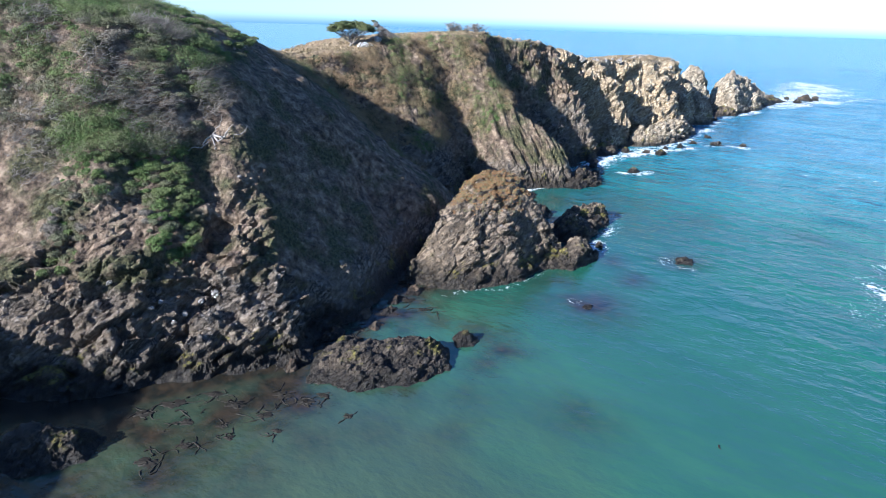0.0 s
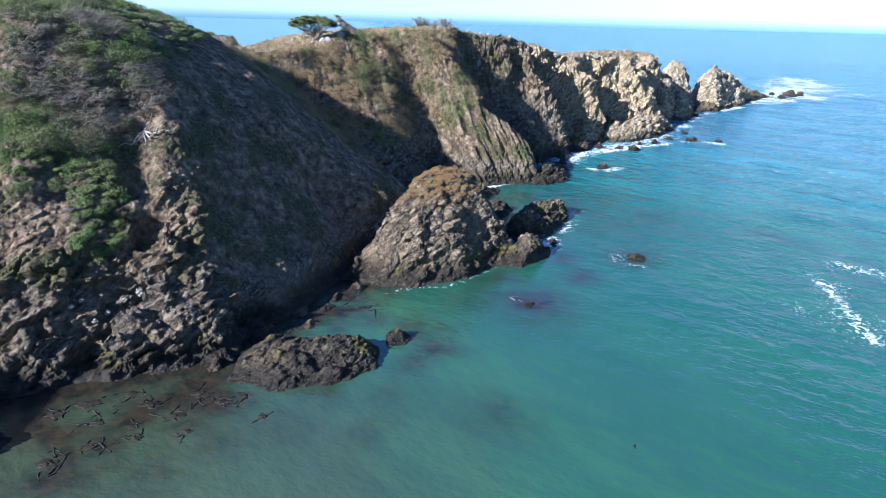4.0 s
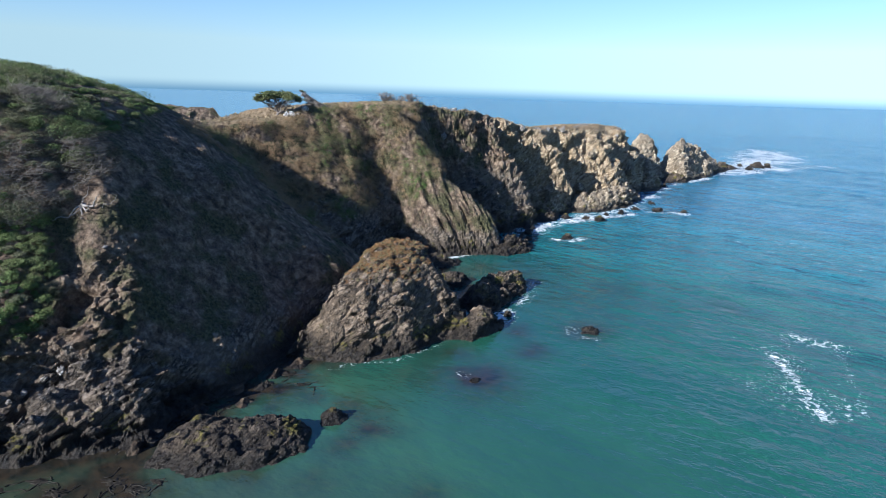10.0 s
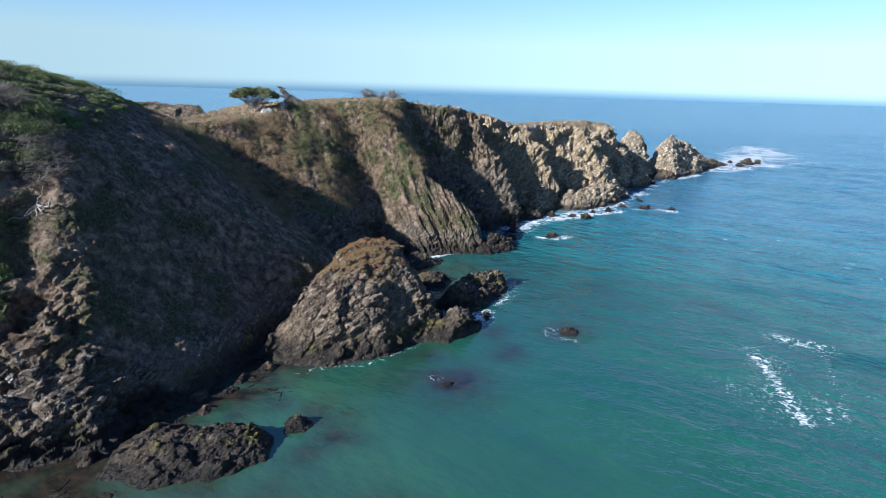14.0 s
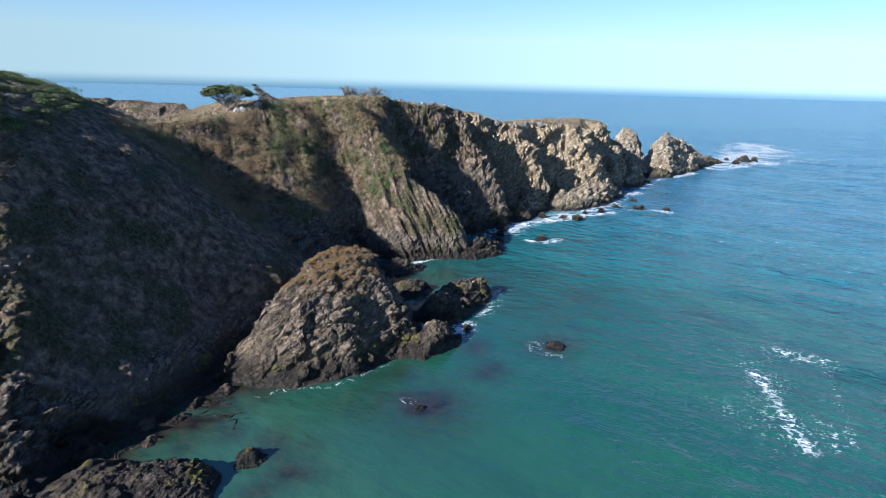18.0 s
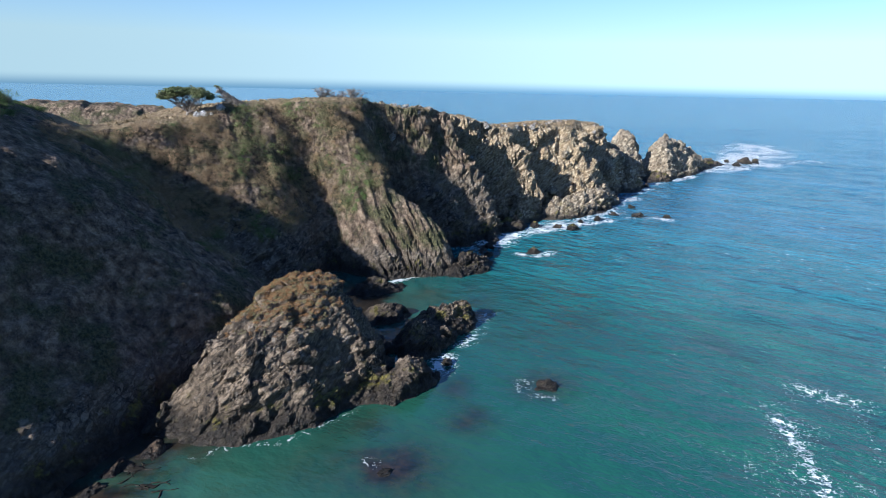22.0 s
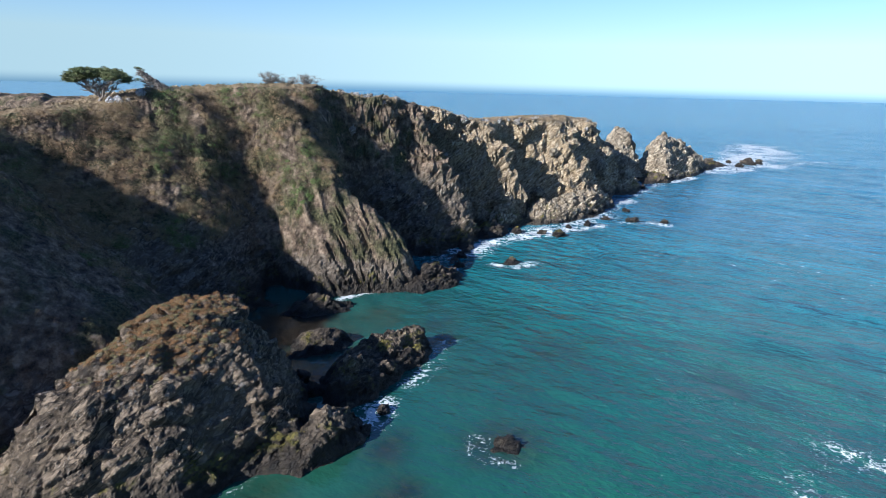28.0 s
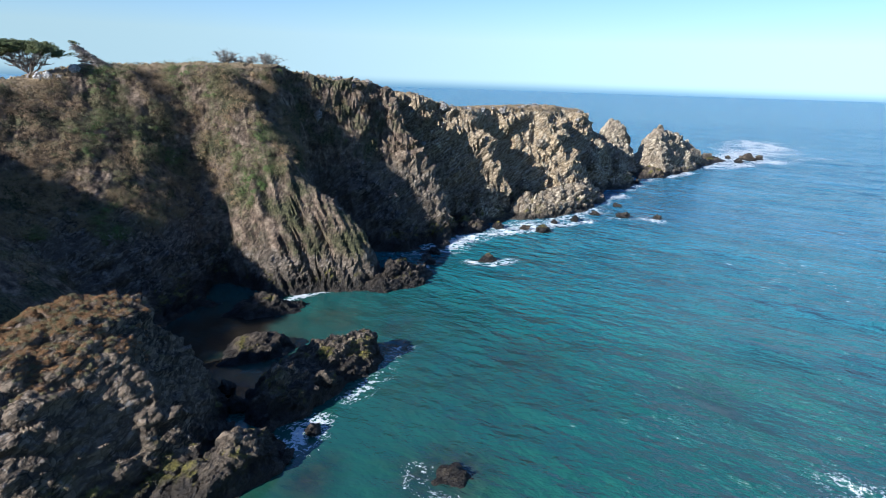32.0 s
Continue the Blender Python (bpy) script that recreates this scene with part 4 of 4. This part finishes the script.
def clumps(name, at, normal, size, leaves, leaf, mat, label, category, flat=0.8, seed=0, lean=(0, 0, 0), spiky=0.6, parent=None):
    """Leafy clumps: many small leaf sprays over a dome at each place, as one mesh."""
    rng = np.random.default_rng(seed)
    at, size = np.repeat(at, leaves, 0), np.repeat(size, leaves)
    axis = np.repeat(normal, leaves, 0) * 0.5 + (0, 0, 0.7)
    ways = rng.normal(size=(len(at), 3))
    ways /= np.linalg.norm(ways, axis=1)[:, None]
    ways += axis * 0.75
    ways /= np.linalg.norm(ways, axis=1)[:, None]
    reach = size * (0.45 + 0.6 * np.sqrt(rng.random(len(at))))
    c = at + ways * reach[:, None] * (1, 1, flat) + np.asarray(lean) * reach[:, None]
    face = ways + spiky * rng.normal(size=c.shape)
    face /= np.linalg.norm(face, axis=1)[:, None]
    u = np.cross(face, rng.normal(size=c.shape))
    u /= np.linalg.norm(u, axis=1)[:, None]
    v = np.cross(face, u)
    k = (leaf * (0.6 + 0.9 * rng.random(len(c))))[:, None]
    tri = np.stack([c + 1.5 * u * k, c - 0.8 * u * k + 0.45 * v * k, c - 0.8 * u * k - 0.45 * v * k], 1).reshape(-1, 3)
    ob = sheet(name, tri, np.arange(len(tri)).reshape(-1, 3), mat, False, None, parent)
    return tagged(ob, label, category, "", "" if parent else "stuff")


def scatter(n, box, seed):
    rng = np.random.default_rng(seed)
    return rng.uniform(box[0], box[1], n), rng.uniform(box[2], box[3], n), rng


def band(x, y, z, f, seed):
    return fbm(np.stack([x, y, z], 1) / f, 3, seed)


def plant_hill():
    x, y, rng = scatter(2900, (-64, -18, 44, 112), 11)
    dense = np.concatenate([rng.uniform((-38.5, 53), (-31.5, 62), (170, 2)), rng.uniform((-30.5, 55), (-24, 63), (150, 2))])
    x, y = np.concatenate([x, dense[:, 0]]), np.concatenate([y, dense[:, 1]])
    z, d, n = surface(x, y)
    m = band(x, y, z, 6.0, 15)
    right = np.interp(y, (50, 60, 66, 75, 86, 95, 104), (-27, -27.5, -26, -26, -24.5, -27, -31))
    tongue = np.minimum(seg_dist(x, y, [(-34, 60), (-34.6, 56.6), (-35.5, 54)])[0] / 2.6, seg_dist(x, y, [(-28.3, 62), (-27.6, 59), (-26, 55.8)])[0] / 1.7)
    high = (z > 17.5 + 2.5 * m) & (x < right + 1.5 * m)
    ok = high | ((tongue < 0.75 + 1.5 * m) & (z < 18.5))
    kind = band(x, y, z, 7.0, 16) + 0.22 * rng.normal(size=len(x)) + np.where(z > 26, 0.2, 0.0) - np.where((z < 24) & (x < -36), 0.25, 0) - 0.13 + np.where(high, 0, 0.45)
    size = np.where(high, 0.55 + 1.7 * rng.random(len(x)) ** 1.8, 0.3 + 0.75 * rng.random(len(x)) ** 2) * np.where((y > 78) & (x > -37), 0.45, 1.0)
    p = on_surface(x, y, z - 0.1, n)
    for mask, mat, what, label in ((kind > -0.05, LEAF_GREEN, "green_scrub", "dense bright green coastal scrub over the round hill"), ((kind <= -0.05) & (kind > -0.4), LEAF_SAGE, "olive_scrub", "dull olive scrub between green bushes on the hill"),
                                   (kind <= -0.4, LEAF_GREY, "dead_scrub", "grey dead twiggy scrub on the hill")):
        k = ok & mask
        clumps(what, p[k], n[k], size[k], 430, 0.072, mat, label, "scrub", 0.55, 17, (0.4, 0.12, 0), 0.8)
    # patches of dead limbs
    for cx, cy, r, count in ((-32, 74.5, 2.8, 150), (-35, 65, 2.4, 80), (-30, 64.5, 2.8, 110), (-25.5, 70, 2.4, 90), (-39.5, 60, 2.4, 60), (-42, 68, 2.2, 45)):
        a, b = rng.uniform(0, 6.28, count), r * np.sqrt(rng.random(count))
        px, py = cx + b * np.cos(a), cy + b * np.sin(a)
        pz, _, pn = surface(px, py)
        twigs(np.stack([px, py, pz + 0.35], 1), pn, rng)


def tube(path, r0, r1, sides=5):
    """A bent, tapering tube along path."""
    path = np.asarray(path, float)
    way = np.gradient(path, axis=0)
    way /= np.linalg.norm(way, axis=1)[:, None]
    a = np.cross(way, (0.3, 0.2, 0.93))
    a /= np.linalg.norm(a, axis=1)[:, None]
    b = np.cross(way, a)
    r = np.linspace(r0, r1, len(path))[:, None]
    ring = [path + r * (a * math.cos(t) + b * math.sin(t)) for t in np.linspace(0, 2 * math.pi, sides, endpoint=False)]
    v = np.stack(ring, 1).reshape(-1, 3)
    f = []
    for i in range(len(path) - 1):
        for j in range(sides):
            f.append((i * sides + j, i * sides + (j + 1) % sides, (i + 1) * sides + (j + 1) % sides, (i + 1) * sides + j))
    return v, np.array(f)


def joined(pieces):
    vs, fs, at = [], [], 0
    for v, f in pieces:
        vs.append(v)
        fs.append(f + at)
        at += len(v)
    return np.concatenate(vs), np.concatenate(fs)


def bent(start, end, rng, sway=0.12, n=6, sag=0.0):
    start, end = np.asarray(start, float), np.asarray(end, float)
    t = np.linspace(0, 1, n)[:, None]
    p = start + (end - start) * t
    p[1:-1] += rng.normal(size=(n - 2, 3)) * sway * np.linalg.norm(end - start) / 3
    p[:, 2] += sag * np.sin(t[:, 0] * math.pi)
    return p


def twigs(at, normal, rng):
    pieces = []
    for p, n in zip(at, normal):
        for _ in range(5):
            w = rng.normal(size=3) * (0.6, 0.5, 0.3) + n * 0.5 + (1.0, 0.1, 0.05)
            w *= rng.uniform(0.6, 2.0) / np.linalg.norm(w)
            pieces.append(tube(bent(p, p + w, rng, 0.22, 5), 0.035, 0.01, 3))
    v, f = joined(pieces)
    tagged(sheet("dead_branch_thicket", v, f, TWIG_GREY, False), "tangle of bare grey dead branches among the hill scrub", "dead branches", "", "stuff")


plant_hill()


def plant_headland():
    x, y, rng = scatter(15000, (-42, 60, 96, 200), 21)
    more = rng.uniform((-34, 106), (15, 143), (7000, 2))
    x, y = np.concatenate([x, more[:, 0]]), np.concatenate([y, more[:, 1]])
    z, d, n = surface(x, y)
    top = top_height(x, y)
    m = band(x, y, z, 5.0, 25)
    lower = np.interp(x, (-42, -20, 0, 8, 16, 60), (11, 9, 8.5, 10.5, 14, 15)) + 2.5 * m
    hill = (x + 54) ** 2 + ((y - 86) / 1.3) ** 2 < 900
    thin = np.clip(1.1 - np.maximum(y - 138, 0) / 26, 0.05, 1)
    ok = (z > lower) & (z < top - 0.9) & ~hill & (rng.random(len(x)) < thin) & ((n[:, 1] < 0.2) | (y < 125))
    ok &= ~((d < 7.5) & (x > 2))
    streaks = fbm(np.stack([(x + 0.35 * z) / 2.6, y / 16, z / 14], 1), 3, 28)
    kind = 0.8 * band(x, y, z, 4.0, 26) + 1.0 * streaks + 0.15 * rng.normal(size=len(x))
    green = 0.55 * np.exp(-(((x + 4) / 10) ** 2)) * np.clip((z - 15) / 5, 0, 1) + 0.5 * np.exp(-((seg_dist(x, y, RIDGES[0][0])[0] / 1.7) ** 2))
    ok &= band(x, y, z, 1.7, 29) > -0.13
    kind = kind + 0.85 * green - 0.45
    p = on_surface(x, y, z, n)
    size = 0.4 + 1.5 * rng.random(len(x)) ** 2.4
    for mask, mat, what, label in ((kind > 0.15, LEAF_GREEN, "green_scrub", "low green scrub running down the headland face"), ((kind <= 0.15) & (kind > -0.25), LEAF_OLIVE, "olive_scrub", "low olive-brown scrub on the headland face"),
                                   (kind <= -0.25, LEAF_BROWN, "brown_scrub", "dry brown scrub covering the headland face")):
        k = ok & mask
        clumps(what, p[k], n[k], size[k], 125, 0.064, mat, label, "scrub", 0.8, 27, (0, 0, 0), 0.5)
    # tufts of dry grass along the cliff edge
    x, y, rng = scatter(9000, (-60, 80, 112, 226), 31)
    z, d, n = surface(x, y)
    ok = (top_height(x, y) - z < 0.9) & (d > 3) & (d < 40)
    clumps("dry_grass", np.stack([x, y, z], 1)[ok], n[ok], rng.uniform(0.15, 0.4, int(ok.sum())), 9, 0.16, DRY_LEAF, "tufts of dry golden grass along the cliff top", "grass", 0.9, 33)


DRY_LEAF = leaf_material("dry_grass_blade", [(0.0, (0.16, 0.11, 0.055)), (0.5, (0.28, 0.205, 0.115)), (1.0, (0.40, 0.31, 0.19))])
RUST_LEAF = leaf_material("rusty_succulent", [(0.0, (0.15, 0.070, 0.026)), (0.5, (0.22, 0.115, 0.045)), (1.0, (0.29, 0.175, 0.075))], 0.0)
plant_headland()


def ground_at(x, y):
    return float(mainland_height(np.array([x]), np.array([y]))[0][0])


def cypress(x, y, wide, high, lean, seed, label, leafy=1.0, limbs=8):
    """A wind-shaped cypress: a short trunk, a fan of grey limbs and a flat leafy crown."""
    rng = np.random.default_rng(seed)
    tree = tagged(new("cypress_tree"), label, "tree")
    tree.location = (x, y, ground_at(x, y) - 0.15)
    v, f = tube(bent((0, 0, 0), (0.15 + lean * 0.2, 0, high * 0.16), rng, 0.1), 0.26, 0.2, 7)
    sheet("trunk", v, f, BARK, True, None, tree)
    tips = []
    for k in range(limbs):
        a = -1 + 2 * (k + 0.5) / limbs
        end = np.array([a * wide * 0.46 + lean * wide * 0.25, rng.uniform(-0.28, 0.28) * wide, high * ((0.72 - 0.34 * a if lean < -0.5 else 0.86 - 0.30 * a * a) + rng.uniform(-0.06, 0.04))])
        path = bent((0.1, 0, high * rng.uniform(0.06, 0.15)), end, rng, 0.14, 7)
        pieces = [tube(path, 0.13, 0.035, 5)]
        for _ in range(44):
            s = path[rng.integers(2, 7)]
            e = s + np.array([a * 0.5 + rng.normal() * 0.55, rng.normal() * 0.6, rng.uniform(0.1, 0.8)]) * high / 4.5
            e[2] = min(e[2], high * 0.97)
            pieces.append(tube(bent(s, e, rng, 0.2, 4), 0.055, 0.026, 3))
            tips.append(e)
        tips.append(end)
        v, f = joined(pieces)
        sheet("limb", v, f, BARK, True, None, tree)
    tips = np.array(tips)
    out = np.abs(tips[:, 0] - lean * wide * 0.25) / (0.5 * wide)
    tips = tips[(tips[:, 2] > high * (0.80 - 0.16 * out)) | ((out > 0.85) & (tips[:, 2] > high * 0.45))]
    tips = np.repeat(tips, 4, 0)
    tips = tips + rng.normal(size=tips.shape) * (0.4, 0.4, 0.12)
    keep = rng.random(len(tips)) < leafy
    tips = tips[keep]
    if len(tips):
        clumps("crown", tips, np.tile((0, 0, 1.0), (len(tips), 1)), rng.uniform(0.28, 0.55, len(tips)) * high / 4.5, 70, 0.07, LEAF_DARK, "dark green flat-topped foliage", "", 0.75, seed, (0, 0, 0), 0.6, tree)
    return tree


cypress(-17.0, 126.9, 7.6, 4.3, 0.3, 41, "flat-topped wind-shaped cypress with grey limbs on the cliff crest", 0.9, 11)


def swept_cypress():
    """A half-dead cypress combed by the wind into a wedge that rises to its tip."""
    rng = np.random.default_rng(42)
    tree = tagged(new("cypress_tree"), "half-dead grey cypress swept into a leaning wedge on the cliff crest", "tree")
    base = np.array([-9.5, 129.8, ground_at(-9.5, 129.8) - 0.15])
    tree.location = base
    v, f = tube(bent((0.6, 0, 0), (-1.6, 0.4, 1.1), rng, 0.15, 7), 0.2, 0.1, 7)
    sheet("trunk", v, f, BARK, True, None, tree)
    for k in range(12):
        u = (k + 0.5) / 12
        start = np.array([1.9 - 3.6 * u, rng.uniform(-0.5, 0.5), 0.1])
        end = np.array([1.2 - 4.6 * u, rng.uniform(-0.5, 0.7) + 0.6 * u, 0.45 + 2.7 * u])
        path = bent(start, end, rng, 0.1, 7)
        pieces = [tube(path, 0.07, 0.025, 4)]
        for _ in range(46):
            s0 = path[rng.integers(1, 7)]
            e = s0 + np.array([rng.uniform(-1.1, 0.7), rng.normal() * 0.35, rng.uniform(-0.15, 0.32)]) * (0.5 + 0.4 * u)
            e[2] = min(e[2], 0.75 + 0.60 * (1.2 - e[0]))
            pieces.append(tube(bent(s0, e, rng, 0.2, 4), 0.06, 0.03, 3))
        v, f = joined(pieces)
        sheet("limb", v, f, BARK, True, None, tree)
    u = rng.random(90)
    brush = np.stack([1.0 - 4.2 * u, rng.uniform(-0.5, 0.8, 90), (0.35 + 2.5 * u) * rng.uniform(0.72, 1.0, 90)], 1)
    clumps("twig_mass", brush, np.tile((-0.6, 0, 0.8), (90, 1)), np.full(90, 0.42), 60, 0.06, TWIG_GREY, "wind-combed grey dead twigs", "", 0.6, 44, (0, 0, 0), 0.8, tree)
    tips = np.array([(-3.5, 0.6, 3.15), (-3.1, 0.4, 3.1), (-2.7, 0.6, 2.9), (-3.3, 0.9, 3.0)])
    clumps("crown", tips, np.tile((0, 0, 1.0), (4, 1)), np.full(4, 0.42), 70, 0.07, LEAF_DARK, "sparse dark green foliage at the tip", "", 0.6, 43, (0, 0, 0), 0.6, tree)


swept_cypress()


def dead_bush(x, y, wide, high, seed, label):
    rng = np.random.default_rng(seed)
    bush = tagged(new("dead_bush"), label, "bush", "bare bushes on the crest")
    bush.location = (x, y, ground_at(x, y) - 0.1)
    for k in range(16):
        a = rng.uniform(-1, 1)
        end = np.array([a * wide / 2, rng.uniform(-0.4, 0.4) * wide, high * (1 - 0.45 * a * a) * rng.uniform(0.8, 1.05)])
        path = bent((0, 0, 0), end, rng, 0.2, 6)
        pieces = [tube(path, 0.06, 0.015, 4)]
        for _ in range(22):
            s = path[rng.integers(1, 6)]
            e = s + np.array([rng.normal() * 0.4, rng.normal() * 0.4, rng.uniform(0.05, 0.5)]) * high / 1.6
            pieces.append(tube(bent(s, e, rng, 0.2, 4), 0.036, 0.015, 3))
        v, f = joined(pieces)
        sheet("branch", v, f, TWIG_GREY, True, None, bush)


dead_bush(3.0, 143.8, 4.4, 2.0, 51, "bare grey twiggy bush on the cliff crest")
dead_bush(8.5, 147.5, 5.4, 1.7, 52, "low bare grey bush spreading over the cliff crest")
dead_bush(5.8, 145.6, 3.6, 1.3, 53, "small bare grey bush on the cliff crest")


def root_snag():
    """Bleached roots of a fallen tree hanging out of the hill's edge."""
    rng = np.random.default_rng(61)
    snag = tagged(new("root_snag"), "bleached bare roots of a fallen tree on the hill edge", "dead tree")
    z = ground_at(-24.2, 66.8)
    snag.location = (-24.2, 66.8, z + 0.2)
    for end, r in (((2.2, -1.2, 1.2), 0.16), ((1.4, -1.6, 0.3), 0.14), ((-1.6, -1.4, -0.8), 0.15), ((-2.6, -1.0, -1.2), 0.11), ((0.6, -1.8, -0.6), 0.12), ((2.8, -0.4, 0.9), 0.09), ((1.0, -1.0, 1.8), 0.08)):
        line = bent((0, 0, 0), np.array(end) * 1.35, rng, 0.1, 12, -0.7)
        line[:, 0] += 0.25 * np.sin(np.linspace(0, 5, 12) + r * 40) * np.linspace(0, 1, 12)
        line[:, 2] += 0.22 * np.sin(np.linspace(0, 6, 12) + r * 70) * np.linspace(0, 1, 12)
        v, f = tube(line, r, 0.025, 6)
        sheet("root", v, f, PALE_WOOD, True, None, snag)


PALE_WOOD = leaf_material("bleached_wood", [(0.0, (0.18, 0.16, 0.14)), (1.0, (0.27, 0.245, 0.22))], 0.0)
root_snag()


def stack_plants():
    """Rusty low plants on the top of the sea stack."""
    rng = np.random.default_rng(71)
    down = bpy.context.evaluated_depsgraph_get()
    stack = bpy.data.objects["tall_rock"]
    at = []
    for _ in range(2600):
        x, y = rng.normal(6.5, 3.4), rng.normal(82.5, 3.2)
        hit, place, normal, _ = stack.ray_cast(Vector((x, y, 40)) - stack.location, (0, 0, -1), depsgraph=down)
        if hit and place.z > 6.5 + 2 * rng.random() and normal.z > 0.35:
            at.append(place + stack.location)
    at = np.array(at)
    rust = rng.random(len(at)) < 0.62
    up = np.tile((0, 0, 1.0), (len(at), 1))
    clumps("rusty_plants", at[rust], up[rust], rng.uniform(0.12, 0.34, int(rust.sum())), 110, 0.032, RUST_LEAF, "rusty red-brown low plants on top of the sea stack", "plants", 0.6, 72)
    clumps("dry_grass", at[~rust], up[~rust], rng.uniform(0.12, 0.3, int((~rust).sum())), 110, 0.032, LEAF_OLIVE, "dry olive tufts on top of the sea stack", "grass", 0.7, 73)


stack_plants()


# ---- kelp ----
KELP = leaf_material("brown_kelp", [(0.0, (0.007, 0.006, 0.004)), (1.0, (0.020, 0.015, 0.009))], 0.0)


def kelp(x, y, size, strands, seed):
    rng = np.random.default_rng(seed)
    plant = tagged(new("kelp"), "floating tangle of dark brown bull kelp", "kelp", "kelp in the shallows")
    plant.location = (x, y, 0.0)
    if strands > 2:
        ring, turn = np.meshgrid(np.linspace(0.12, 1, 8), np.linspace(0, 2 * math.pi, 30, endpoint=False), indexing="ij")
        px, py = (ring * np.cos(turn)).ravel(), (ring * np.sin(turn)).ravel()
        p = np.stack([px * 2 + x, py * 2 + y, 0 * px], 1)
        grow = size * 0.42 * (1 + 0.9 * fbm(p * 1.6, 3, seed))
        z = 0.09 * (1 - ring.ravel() ** 2) + 0.06 * fbm(p * 3, 3, seed + 1) - 0.02
        i = np.arange(240).reshape(8, 30)
        f = np.stack([i[:-1], i[1:], np.roll(i, -1, 1)[1:], np.roll(i, -1, 1)[:-1]], -1).reshape(-1, 4)
        sheet("frond_mat", np.stack([px * grow * 1.3, py * grow * 0.8, z], 1), f, KELP, True, None, plant)
    for _ in range(min(6, strands)):
        a = rng.uniform(0, 6.28)
        n = 9
        t = np.linspace(0, 1, n)
        ang = a + np.cumsum(rng.normal(size=n) * 0.4)
        length = size * rng.uniform(0.6, 1.7)
        px = rng.normal() * size * 0.4 + np.cumsum(np.cos(ang)) * length / n
        py = rng.normal() * size * 0.4 + np.cumsum(np.sin(ang)) * length / n
        v, f = tube(np.stack([px, py, 0.02 + 0.05 * np.sin(t * 9 + a)], 1), 0.09, 0.025, 5)
        v[:, 2] *= 0.6
        sheet("strand", v, f, KELP, True, None, plant)


for k, (x, y, size, strands) in enumerate(((-20, 42, 1.3, 5), (-19, 39, 1.2, 7), (-21, 37, 1.6, 14), (-16, 40, 1.0, 6), (-14, 43, 1.3, 5), (-13, 46, 1.8, 12), (-11, 45, 1.4, 9), (-7, 43, 0.9, 4), (-17, 44.5, 1.6, 12), (-22, 44.5, 1.8, 14),
                                           (-19, 46, 1.6, 12), (-24, 43, 1.6, 12), (-3, 66, 1.6, 8), (-1, 63.5, 1.4, 5), (-8, 58.5, 1.6, 9), (23, 41, 0.9, 1), (-9.5, 46, 1.0, 6), (-12.5, 41, 0.9, 4), (-17, 41.5, 0.8, 3))):
    kelp(x, y, size, strands, 80 + k)
